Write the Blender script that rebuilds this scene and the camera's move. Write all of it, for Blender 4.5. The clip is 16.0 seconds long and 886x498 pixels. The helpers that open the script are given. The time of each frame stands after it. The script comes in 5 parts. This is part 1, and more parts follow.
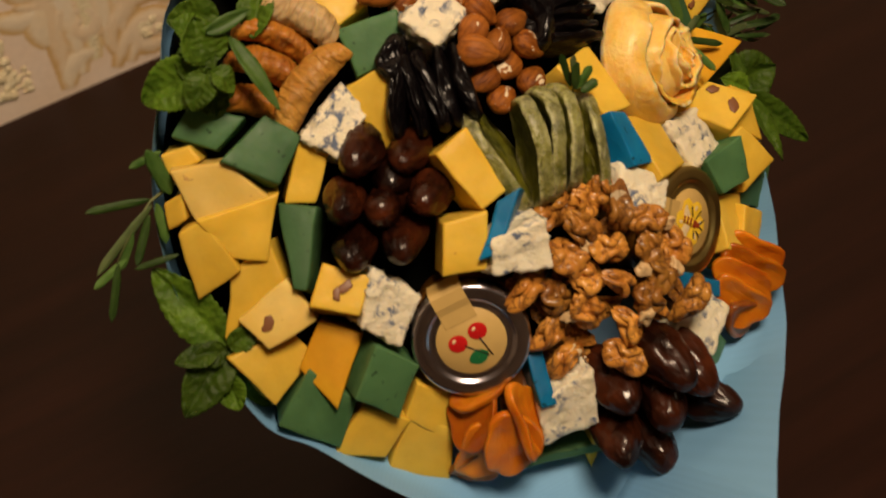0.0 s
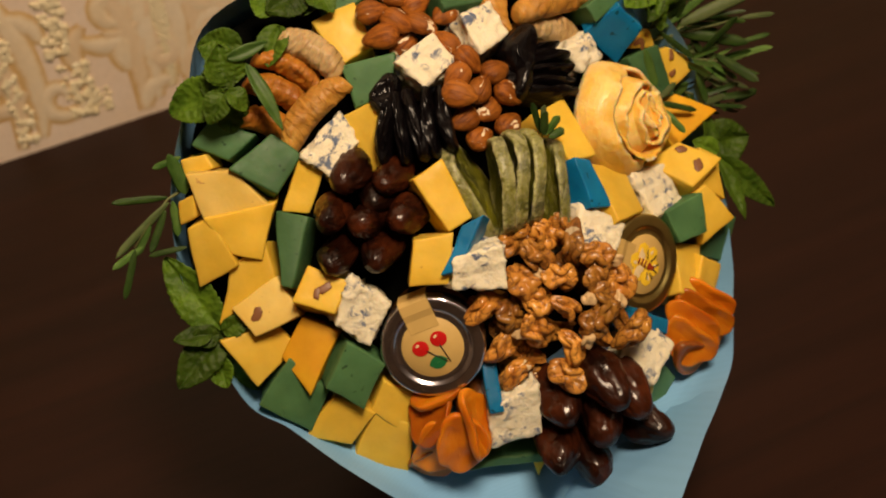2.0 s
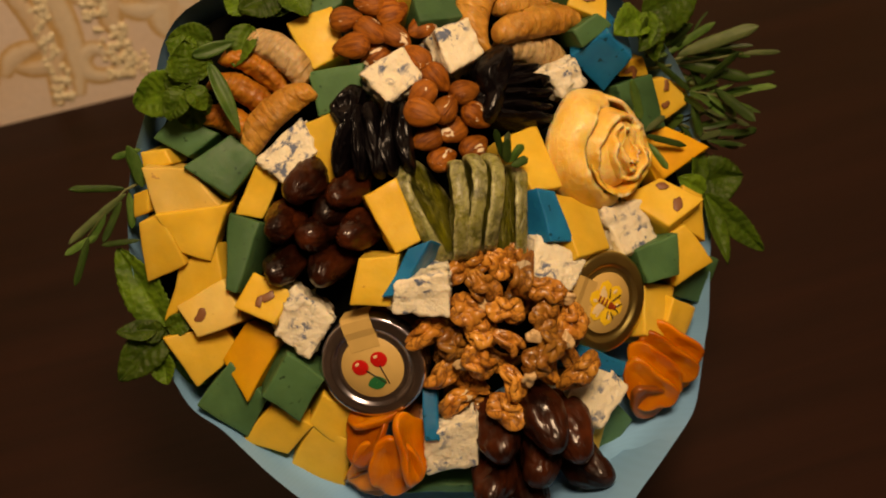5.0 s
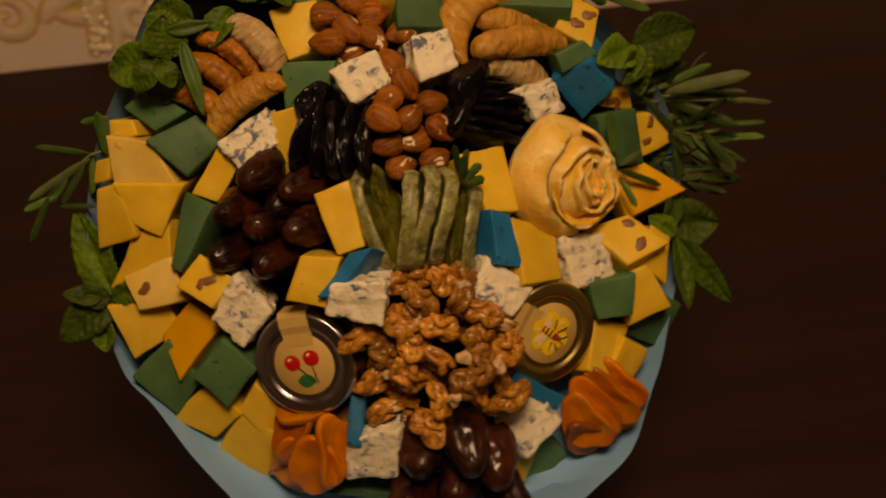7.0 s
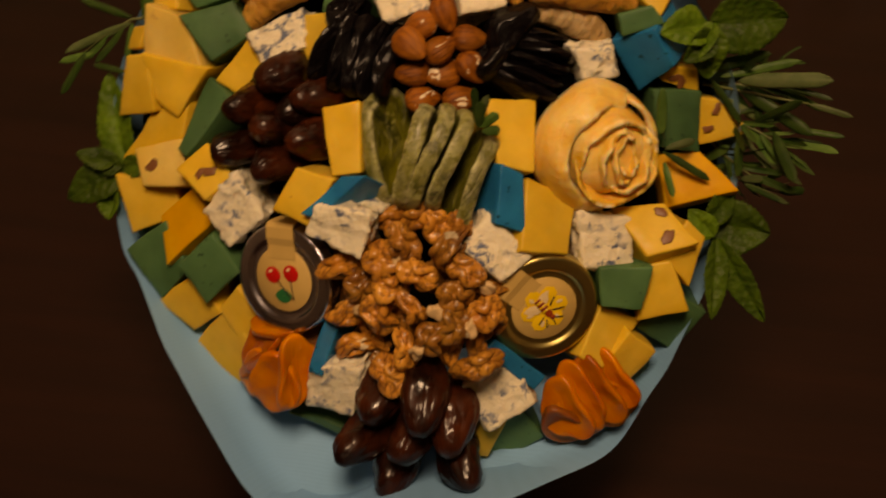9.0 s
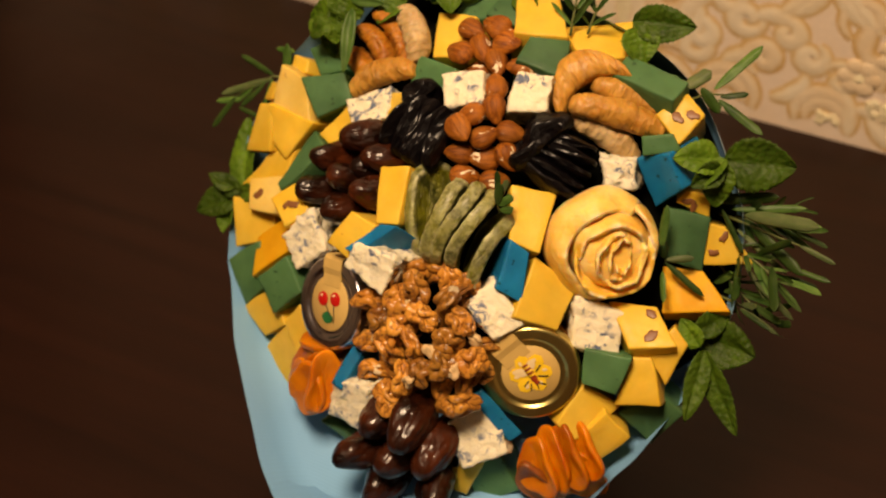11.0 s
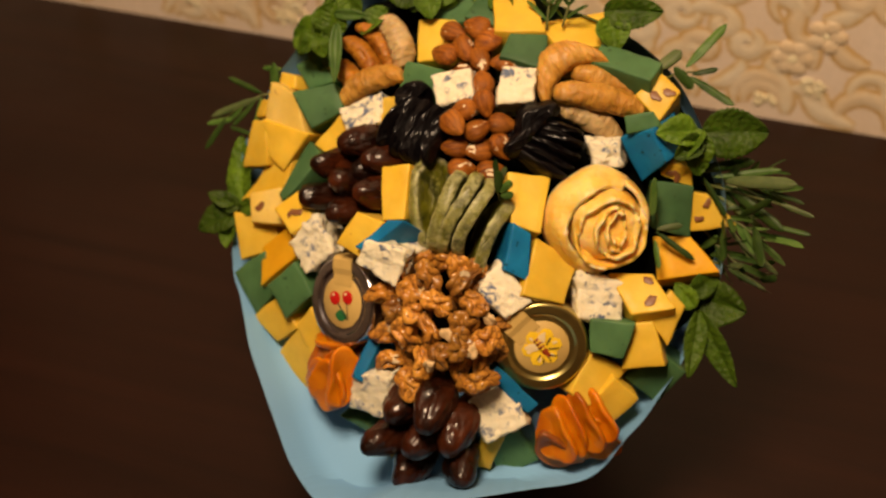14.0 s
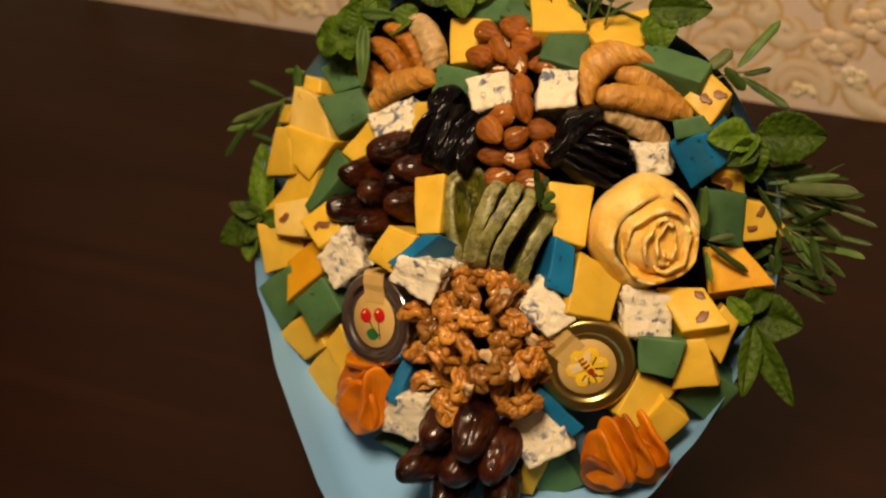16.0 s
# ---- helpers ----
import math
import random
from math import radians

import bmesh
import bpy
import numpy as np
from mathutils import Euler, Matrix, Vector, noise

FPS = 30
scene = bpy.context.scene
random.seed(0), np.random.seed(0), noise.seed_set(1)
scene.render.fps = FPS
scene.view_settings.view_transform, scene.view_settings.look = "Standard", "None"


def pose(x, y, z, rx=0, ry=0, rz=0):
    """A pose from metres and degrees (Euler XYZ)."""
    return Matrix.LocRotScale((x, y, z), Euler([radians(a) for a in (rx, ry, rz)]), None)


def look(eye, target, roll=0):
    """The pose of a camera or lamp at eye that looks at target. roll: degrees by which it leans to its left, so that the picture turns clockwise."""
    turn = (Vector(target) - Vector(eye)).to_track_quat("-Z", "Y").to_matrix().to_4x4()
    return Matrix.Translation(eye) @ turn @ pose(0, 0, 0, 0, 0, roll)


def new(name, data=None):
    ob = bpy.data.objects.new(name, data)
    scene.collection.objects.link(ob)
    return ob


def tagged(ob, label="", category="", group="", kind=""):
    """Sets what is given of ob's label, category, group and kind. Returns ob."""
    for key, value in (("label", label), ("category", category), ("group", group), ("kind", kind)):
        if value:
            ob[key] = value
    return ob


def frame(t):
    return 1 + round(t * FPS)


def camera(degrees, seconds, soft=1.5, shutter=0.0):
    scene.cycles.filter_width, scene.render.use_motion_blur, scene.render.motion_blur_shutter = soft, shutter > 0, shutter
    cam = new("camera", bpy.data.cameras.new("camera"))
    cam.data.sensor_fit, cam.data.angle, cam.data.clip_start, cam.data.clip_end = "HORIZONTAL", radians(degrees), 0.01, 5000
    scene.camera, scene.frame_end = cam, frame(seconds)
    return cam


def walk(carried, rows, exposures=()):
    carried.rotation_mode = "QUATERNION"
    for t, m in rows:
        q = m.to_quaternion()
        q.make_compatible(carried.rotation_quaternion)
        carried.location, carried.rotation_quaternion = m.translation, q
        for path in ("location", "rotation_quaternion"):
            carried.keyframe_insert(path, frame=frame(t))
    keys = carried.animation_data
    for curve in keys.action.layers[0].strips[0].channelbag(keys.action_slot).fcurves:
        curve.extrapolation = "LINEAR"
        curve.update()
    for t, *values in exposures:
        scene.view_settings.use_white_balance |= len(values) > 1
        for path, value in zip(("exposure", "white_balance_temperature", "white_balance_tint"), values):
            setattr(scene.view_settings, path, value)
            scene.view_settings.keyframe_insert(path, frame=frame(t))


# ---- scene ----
cam = camera(34.5, 16.0, soft=1.9, shutter=0.6)
cam.data.dof.use_dof, cam.data.dof.focus_distance, cam.data.dof.aperture_fstop = True, 0.85, 8.0
PATH = [
    (0.0, pose(-0.3081, -0.4819, 0.8001, 43.983, 5.688, -31.702)),
    (0.5, pose(-0.3173, -0.5371, 0.8241, 44.329, 4.836, -29.865)),
    (1.0, pose(-0.3108, -0.5874, 0.8438, 45.888, 4.773, -28.364)),
    (1.5, pose(-0.2901, -0.6030, 0.8494, 46.870, 4.931, -25.564)),
    (2.0, pose(-0.2763, -0.6091, 0.8465, 47.363, 5.006, -24.572)),
    (2.5, pose(-0.2614, -0.6055, 0.8437, 47.109, 4.628, -24.496)),
    (3.0, pose(-0.2466, -0.6124, 0.8434, 47.196, 4.200, -23.146)),
    (3.5, pose(-0.2165, -0.6266, 0.8509, 47.279, 3.383, -21.387)),
    (4.0, pose(-0.1774, -0.6465, 0.8512, 46.967, 2.409, -18.587)),
    (4.5, pose(-0.1537, -0.6283, 0.8539, 46.314, 3.390, -17.494)),
    (4.7, pose(-0.1574, -0.6120, 0.8529, 46.231, 4.188, -17.064)),
    (6.8, pose(-0.0874, -0.5963, 0.8581, 45.189, 2.443, -10.799)),
    (7.0, pose(-0.0624, -0.6084, 0.8558, 45.802, 1.604, -8.397)),
    (7.5, pose(-0.0036, -0.6341, 0.8568, 46.691, 0.293, -3.892)),
    (8.0, pose(0.0421, -0.6435, 0.8690, 47.112, -0.611, -0.791)),
    (8.5, pose(0.0584, -0.5904, 0.8474, 44.636, -1.158, 2.536)),
    (9.0, pose(0.0879, -0.5607, 0.8298, 42.629, -0.191, 8.222)),
    (9.2, pose(0.1162, -0.5663, 0.8398, 42.536, -0.080, 11.791)),
    (11.3, pose(0.3577, -0.6457, 0.8875, 49.350, 1.200, 28.000)),
    (11.5, pose(0.3738, -0.6534, 0.8887, 49.123, 1.529, 28.628)),
    (12.0, pose(0.3788, -0.6794, 0.8982, 50.087, 1.978, 28.180)),
    (12.5, pose(0.3399, -0.7051, 0.9058, 50.640, 2.197, 25.856)),
    (13.0, pose(0.3080, -0.7300, 0.9075, 50.481, 2.752, 22.355)),
    (13.5, pose(0.2982, -0.7400, 0.9085, 50.443, 2.004, 20.467)),
    (14.0, pose(0.2900, -0.7208, 0.9021, 50.138, 2.512, 20.549)),
    (14.5, pose(0.2733, -0.6948, 0.8936, 49.768, 2.846, 20.802)),
    (15.0, pose(0.2591, -0.6686, 0.8876, 49.561, 2.915, 20.661)),
    (15.5, pose(0.2516, -0.6567, 0.8828, 49.485, 3.041, 20.522)),
    (16.0, pose(0.2493, -0.6704, 0.8849, 49.202, 3.240, 20.354)),
]
EXPOSURES = [(0.0, -0.38, 6550, 10), (0.8, -0.26, 6550, 10), (2.0, -0.17, 6650, 10), (3.0, -0.15, 6800, 10), (3.7, -0.21, 7000, 11), (4.2, -0.34, 7300, 12), (4.7, -0.41, 7700, 14), (6.0, -0.65, 8600, 20), (7.0, -1.13, 9500, 22), (7.5, -1.10, 9600, 22),
             (8.0, -0.99, 9400, 22), (8.5, -1.0, 9200, 22), (9.2, -0.83, 8800, 21), (10.2, -0.2, 8000, 16), (11.3, 0.05, 7300, 13), (12.0, 0.06, 7250, 13), (12.6, 0.02, 7250, 13), (14.0, -0.06, 7250, 13), (15.0, -0.16, 7250, 13), (16.0, -0.17, 7250, 13)]
walk(cam, PATH, EXPOSURES)

# ---- light: a dim, warm room lamp above the table ----
world = bpy.data.worlds.new("room_air")
scene.world = world
world.use_nodes = True
world.node_tree.nodes["Background"].inputs[0].default_value = (1.0, 0.80, 0.60, 1)
world.node_tree.nodes["Background"].inputs[1].default_value = 0.006


def area_lamp(name, eye, target, size, watts, colour):
    data = bpy.data.lights.new(name, "AREA")
    data.shape, data.size, data.energy, data.color = "DISK", size, watts, colour
    ob = new(name, data)
    ob.matrix_world = look(eye, target)
    return ob


area_lamp("ceiling_lamp", (0.03, -0.60, 1.78), (0.0, 0.1, 0.1), 0.50, 38, (1.0, 0.76, 0.52))


# ---- mesh helpers ----
def link(name, bm, material, parent=None, label="", smooth=True):
    me = bpy.data.meshes.new(name)
    bmesh.ops.recalc_face_normals(bm, faces=bm.faces[:])
    bm.to_mesh(me)
    bm.free()
    for poly in me.polygons:
        poly.use_smooth = smooth
    if material:
        me.materials.append(material)
    ob = new(name, me)
    if parent:
        ob.parent = parent
    if label:
        ob["label"] = label
    return ob


def part(name, bm, material, parent, label="", smooth=True):
    return link(name, bm, material, parent, label, smooth)


def box_bm(lo, hi, bevel=0.0, segments=2):
    bm = bmesh.new()
    bmesh.ops.create_cube(bm, size=1.0)
    for v in bm.verts:
        v.co = Vector([lo[k] + (v.co[k] + 0.5) * (hi[k] - lo[k]) for k in range(3)])
    if bevel:
        bmesh.ops.bevel(bm, geom=bm.edges[:], offset=bevel, segments=segments, affect="EDGES", profile=0.6)
    return bm


# ---- materials ----
class Nodes:
    """A small builder round one principled material."""

    def __init__(self, name, rough=0.5):
        self.m = bpy.data.materials.new(name)
        self.m.use_nodes = True
        self.t = self.m.node_tree
        self.b = self.t.nodes["Principled BSDF"]
        self.b.inputs["Roughness"].default_value = rough
        tc = self.t.nodes.new("ShaderNodeTexCoord")
        info = self.t.nodes.new("ShaderNodeObjectInfo")
        scale = self.t.nodes.new("ShaderNodeMath")
        scale.operation = "MULTIPLY"
        scale.inputs[1].default_value = 7.3
        self.t.links.new(info.outputs["Random"], scale.inputs[0])
        add = self.t.nodes.new("ShaderNodeVectorMath")
        self.t.links.new(tc.outputs["Object"], add.inputs[0])
        self.t.links.new(scale.outputs[0], add.inputs[1])
        self.where, self.plain, self.random = add.outputs[0], tc.outputs["Object"], info.outputs["Random"]

    def put(self, socket, value):
        if isinstance(value, bpy.types.NodeSocket):
            self.t.links.new(value, socket)
        elif isinstance(value, tuple) and len(value) == 3 and socket.type == "RGBA":
            socket.default_value = (*value, 1)
        else:
            socket.default_value = value

    def set(self, **kw):
        for k, v in kw.items():
            self.put(self.b.inputs[k.replace("_", " ")], v)
        return self

    def stretched(self, scale, fixed=False):
        n = self.t.nodes.new("ShaderNodeMapping")
        n.inputs["Scale"].default_value = scale
        self.t.links.new(self.plain if fixed else self.where, n.inputs[0])
        return n.outputs[0]

    def noise(self, scale, detail=3.0, rough=0.55, distort=0.0, where=None):
        n = self.t.nodes.new("ShaderNodeTexNoise")
        for k, v in (("Scale", scale), ("Detail", detail), ("Roughness", rough), ("Distortion", distort)):
            n.inputs[k].default_value = v
        self.t.links.new(where or self.where, n.inputs["Vector"])
        return n.outputs["Fac"]

    def cells(self, scale, feature="F1", where=None):
        n = self.t.nodes.new("ShaderNodeTexVoronoi")
        n.feature = feature
        n.inputs["Scale"].default_value = scale
        self.t.links.new(where or self.where, n.inputs["Vector"])
        return n.outputs["Distance"]

    def radius(self, scale):
        """Distance from the object's axis in units of 1 / scale."""
        n = self.t.nodes.new("ShaderNodeVectorMath")
        n.operation = "LENGTH"
        self.t.links.new(self.stretched(scale, True), n.inputs[0])
        return n.outputs["Value"]

    def wave(self, scale, distort=1.0, axis="X", where=None):
        n = self.t.nodes.new("ShaderNodeTexWave")
        n.bands_direction = axis
        n.inputs["Scale"].default_value, n.inputs["Distortion"].default_value = scale, distort
        n.inputs["Detail"].default_value = 2.0
        self.t.links.new(where or self.where, n.inputs["Vector"])
        return n.outputs["Fac"]

    def edges(self, lo, hi):
        """1 on sharp outer edges of the mesh, 0 on flats."""
        return self.step(self.t.nodes.new("ShaderNodeNewGeometry").outputs["Pointiness"], lo, hi)

    def step(self, value, lo, hi, a=0.0, b=1.0):
        n = self.t.nodes.new("ShaderNodeMapRange")
        n.inputs["From Min"].default_value, n.inputs["From Max"].default_value = lo, hi
        n.inputs["To Min"].default_value, n.inputs["To Max"].default_value = a, b
        self.t.links.new(value, n.inputs["Value"])
        return n.outputs[0]

    def mix(self, fac, a, b):
        n = self.t.nodes.new("ShaderNodeMix")
        n.data_type = "RGBA"
        self.put(n.inputs["Factor"], fac)
        self.put(n.inputs["A"], a)
        self.put(n.inputs["B"], b)
        return n.outputs["Result"]

    def math(self, op, a, b):
        n = self.t.nodes.new("ShaderNodeMath")
        n.operation = op
        self.put(n.inputs[0], a)
        self.put(n.inputs[1], b)
        return n.outputs[0]

    def shade(self, colour, fac, lo, hi):
        """Brightness of colour multiplied from lo to hi by fac."""
        n = self.t.nodes.new("ShaderNodeHueSaturation")
        self.put(n.inputs["Color"], colour)
        self.put(n.inputs["Value"], self.step(fac, 0.0, 1.0, lo, hi))
        return n.outputs[0]

    def bump(self, height, strength=0.4, distance=0.001):
        n = self.t.nodes.new("ShaderNodeBump")
        n.inputs["Strength"].default_value, n.inputs["Distance"].default_value = strength, distance
        self.put(n.inputs["Height"], height)
        if self.b.inputs["Normal"].links:
            self.t.links.new(self.b.inputs["Normal"].links[0].from_socket, n.inputs["Normal"])
        self.t.links.new(n.outputs[0], self.b.inputs["Normal"])
        return self


def cheese_material(name, light, deep, pit, pit_at=0.70, rough=0.42, spread=0.12):
    k = Nodes(name, rough)
    base = k.mix(k.step(k.noise(28, 3), 0.35, 0.65), light, deep)
    base = k.shade(base, k.step(k.noise(75, 4), 0.25, 0.75), 0.90, 1.08)
    base = k.shade(base, k.random, 1 - spread, 1 + spread)
    pits = k.step(k.noise(230, 1.5, 0.4), pit_at, pit_at + 0.05)
    k.set(Base_Color=k.mix(pits, base, pit), Roughness=k.step(k.noise(120, 2), 0.3, 0.7, rough - 0.1, rough + 0.12))
    k.set(Subsurface_Weight=0.25, Subsurface_Scale=0.005, Subsurface_Radius=(1.0, 0.6, 0.25), Specular_IOR_Level=0.24)
    k.bump(k.noise(400, 3), 0.22, 0.0006).bump(k.noise(60, 2), 0.25, 0.0012)
    return k.m


M_YELLOW = cheese_material("yellow_cheese", (0.71, 0.475, 0.066), (0.67, 0.42, 0.040), (0.55, 0.30, 0.04), 0.745)
M_CREAM = cheese_material("pale_cheese", (0.76, 0.56, 0.17), (0.73, 0.50, 0.11), (0.48, 0.29, 0.09), 0.70)
M_ORANGE = cheese_material("orange_cheese", (0.68, 0.37, 0.018), (0.62, 0.30, 0.010), (0.45, 0.2, 0.02), 0.76, 0.6)
M_GREEN = cheese_material("green_herb_cheese", (0.070, 0.165, 0.066), (0.045, 0.115, 0.045), (0.022, 0.06, 0.024), 0.70, 0.50, 0.22)
M_TEAL = cheese_material("blue_dyed_cheese", (0.004, 0.165, 0.36), (0.003, 0.12, 0.28), (0.003, 0.05, 0.09), 0.68, 0.38, 0.2)


def blue_cheese_material():
    k = Nodes("blue_veined_cheese", 0.5)
    base = k.mix(k.noise(40, 3), (0.82, 0.76, 0.59), (0.78, 0.70, 0.50))
    blots = k.math("MULTIPLY", k.step(k.noise(140, 4, 0.65, 0.5), 0.515, 0.60), k.step(k.noise(55, 2), 0.42, 0.56))
    base = k.mix(k.math("MULTIPLY", blots, 0.95), base, (0.075, 0.115, 0.215))
    k.set(Base_Color=base, Subsurface_Weight=0.25, Subsurface_Scale=0.005, Subsurface_Radius=(1.0, 0.8, 0.5), Specular_IOR_Level=0.35)
    k.bump(k.noise(130, 5, 0.66), 0.7, 0.0026).bump(k.noise(520, 3), 0.3, 0.0006)
    return k.m


def walnut_material():
    k = Nodes("walnut_kernel", 0.42)
    base = k.mix(k.step(k.noise(60, 4), 0.30, 0.70), (0.66, 0.310, 0.052), (0.38, 0.132, 0.018))
    veins = k.step(k.math("ABSOLUTE", k.math("SUBTRACT", k.noise(90, 3, 0.6, 0.5), 0.5), 0.0), 0.050, 0.012)
    base = k.mix(k.math("MULTIPLY", veins, 0.7), base, (0.12, 0.038, 0.008))
    base = k.mix(k.step(k.noise(70, 2, 0.5, 0.3), 0.715, 0.735), base, (0.76, 0.60, 0.38))
    base = k.shade(base, k.random, 0.5, 1.2)
    k.set(Base_Color=base, Roughness=k.step(k.noise(160, 2), 0.3, 0.7, 0.36, 0.55), Coat_Weight=0.35, Coat_Roughness=0.18, Specular_IOR_Level=0.3)
    k.bump(k.noise(170, 4), 0.5, 0.0013)
    return k.m


def almond_material():
    k = Nodes("almond_skin", 0.52)
    lines = k.noise(1.0, 4, 0.65, 0.2, where=k.stretched((30, 420, 420)))
    base = k.mix(k.step(lines, 0.36, 0.62), (0.34, 0.105, 0.012), (0.135, 0.034, 0.004))
    base = k.mix(k.math("MULTIPLY", k.step(k.noise(45, 3), 0.45, 0.7), 0.5), base, (0.38, 0.14, 0.022))
    base = k.shade(base, k.random, 0.72, 1.25)
    chip = k.step(k.noise(1.0, 3, 0.6, 0.4, where=k.stretched((60, 120, 120))), 0.63, 0.65)
    k.set(Base_Color=k.mix(chip, base, (0.80, 0.66, 0.46)), Specular_IOR_Level=0.22)
    k.bump(lines, 1.0, 0.0012).bump(chip, -0.4, 0.0008)
    return k.m


def date_material():
    k = Nodes("date_skin", 0.3)
    base = k.mix(k.step(k.noise(55, 3), 0.38, 0.68), (0.0080, 0.0022, 0.0012), (0.060, 0.0130, 0.0036))
    base = k.shade(base, k.random, 0.45, 1.5)
    k.set(Base_Color=base, Roughness=k.step(k.noise(70, 3), 0.3, 0.7, 0.24, 0.5), Coat_Weight=k.step(k.noise(45, 3), 0.35, 0.65, 0.15, 0.7), Coat_Roughness=0.14, Specular_IOR_Level=0.12)
    k.bump(k.noise(1.0, 4, 0.65, 0.5, where=k.stretched((40, 130, 130))), 0.6, 0.0034).bump(k.noise(420, 3), 0.3, 0.0007)
    return k.m


def prune_material():
    k = Nodes("prune_skin", 0.35)
    base = k.mix(k.noise(70, 3), (0.0018, 0.0015, 0.0022), (0.0045, 0.0028, 0.0034))
    k.set(Base_Color=base, Coat_Weight=0.3, Coat_Roughness=0.18, Specular_IOR_Level=0.05)
    k.bump(k.noise(1.0, 4, 0.6, 0.8, where=k.stretched((60, 170, 170))), 0.8, 0.007)
    return k.m


def apricot_material(name, light, deep):
    k = Nodes(name, 0.36)
    base = k.mix(k.step(k.noise(35, 3), 0.35, 0.65), light, deep)
    base = k.shade(base, k.random, 0.72, 1.15)
    k.set(Base_Color=base, Subsurface_Weight=0.4, Subsurface_Scale=0.006, Subsurface_Radius=(1.0, 0.35, 0.08), Coat_Weight=0.35, Coat_Roughness=0.22, Specular_IOR_Level=0.2)
    k.bump(k.noise(60, 3, 0.5, 0.5), 0.5, 0.003).bump(k.noise(1.0, 3, 0.6, 0.5, where=k.stretched((60, 240, 120))), 0.5, 0.0016)
    return k.m


def fig_material(name, light, dark, bloom):
    """Dried fig skin: fine wrinkles across the piece, mottled, with a pale bloom where it is rubbed."""
    k = Nodes(name, 0.52)
    base = k.mix(k.step(k.noise(60, 4), 0.32, 0.68), light, dark)
    wrinkle = k.noise(1.0, 4, 0.6, 0.6, where=k.stretched((330, 90, 90)))
    base = k.shade(base, k.step(wrinkle, 0.33, 0.67), 0.78, 1.12)
    base = k.mix(k.math("MULTIPLY", k.step(k.noise(120, 4), 0.56, 0.76), bloom), base, (0.66, 0.50, 0.30))
    base = k.shade(base, k.random, 0.85, 1.15)
    k.set(Base_Color=base, Specular_IOR_Level=0.3, Coat_Weight=0.15, Coat_Roughness=0.28, Subsurface_Weight=0.2, Subsurface_Scale=0.005, Subsurface_Radius=(1.0, 0.45, 0.12))
    k.bump(wrinkle, 1.0, 0.0026).bump(k.noise(90, 4, 0.6), 0.6, 0.0028)
    return k.m


def kiwi_material():
    k = Nodes("candied_kiwi", 0.38)
    base = k.mix(k.step(k.noise(55, 4, 0.6, 0.6), 0.34, 0.66), (0.172, 0.168, 0.007), (0.028, 0.034, 0.003))
    frost = k.math("MULTIPLY", k.step(k.noise(300, 4, 0.7), 0.50, 0.66), k.step(k.noise(45, 3), 0.36, 0.62))
    base = k.mix(k.math("MULTIPLY", frost, 0.55), base, (0.35, 0.35, 0.11))
    base = k.mix(k.math("MULTIPLY", k.edges(0.50, 0.56), k.step(k.noise(210, 5, 0.7), 0.38, 0.58, 0.10, 0.95)), base, (0.58, 0.57, 0.30))
    k.set(Base_Color=base, Subsurface_Weight=0.4, Subsurface_Scale=0.006, Subsurface_Radius=(0.8, 1.0, 0.2), Coat_Weight=0.2, Coat_Roughness=0.25)
    k.bump(k.noise(1.0, 4, 0.65, 0.8, where=k.stretched((70, 220, 140))), 0.9, 0.003).bump(k.noise(420, 3), 0.6, 0.0011)
    return k.m


def petal_material():
    k = Nodes("candied_fruit_petal", 0.42)
    fibre = k.noise(1.0, 4, 0.6, 0.8, where=k.stretched((60, 60, 220)))
    base = k.mix(k.step(k.noise(32, 4, 0.6, 0.6), 0.35, 0.65), (0.95, 0.63, 0.170), (0.92, 0.49, 0.052))
    base = k.shade(base, k.step(fibre, 0.3, 0.7), 0.92, 1.05)
    frost = k.math("MULTIPLY", k.step(k.noise(110, 5, 0.7), 0.46, 0.68), 0.5)
    base = k.mix(frost, base, (0.93, 0.65, 0.20))
    base = k.mix(k.math("MULTIPLY", k.edges(0.505, 0.58), k.step(k.noise(160, 4), 0.3, 0.6)), base, (0.94, 0.80, 0.50))
    k.set(Base_Color=base, Subsurface_Weight=0.5, Subsurface_Scale=0.004, Subsurface_Radius=(1.0, 0.5, 0.12), Specular_IOR_Level=0.35, Coat_Weight=0.2, Coat_Roughness=0.25)
    k.bump(k.noise(110, 5, 0.7, 0.6), 0.6, 0.0026).bump(fibre, 0.5, 0.0018).bump(k.noise(30, 3, 0.6, 0.8), 0.25, 0.005)
    return k.m


def leaf_material(name, dark, light, rough, spread, relief=0.5):
    k = Nodes(name, rough)
    base = k.mix(k.step(k.noise(70, 3), 0.3, 0.7), dark, light)
    base = k.shade(base, k.math("POWER", k.random, 1.6), 0.7, spread)
    cells = k.cells(260)
    k.set(Base_Color=k.shade(base, cells, 1 - 0.2 * relief, 1 + 0.3 * relief), Subsurface_Weight=0.12, Subsurface_Scale=0.002, Subsurface_Radius=(0.5, 1.0, 0.15))
    k.set(Specular_IOR_Level=0.2).bump(cells, relief, 0.0018)
    return k.m


def paper_material():
    k = Nodes("light_blue_paper", 0.55)
    rib = k.wave(150, 0.8, "Y", where=k.stretched((0.15, 1, 1), True))
    base = k.mix(k.noise(7, 3), (0.19, 0.42, 0.72), (0.22, 0.47, 0.76))
    k.set(Base_Color=k.shade(base, rib, 0.985, 1.015)).bump(rib, 0.08, 0.0005).bump(k.noise(14, 3), 0.3, 0.004)
    return k.m


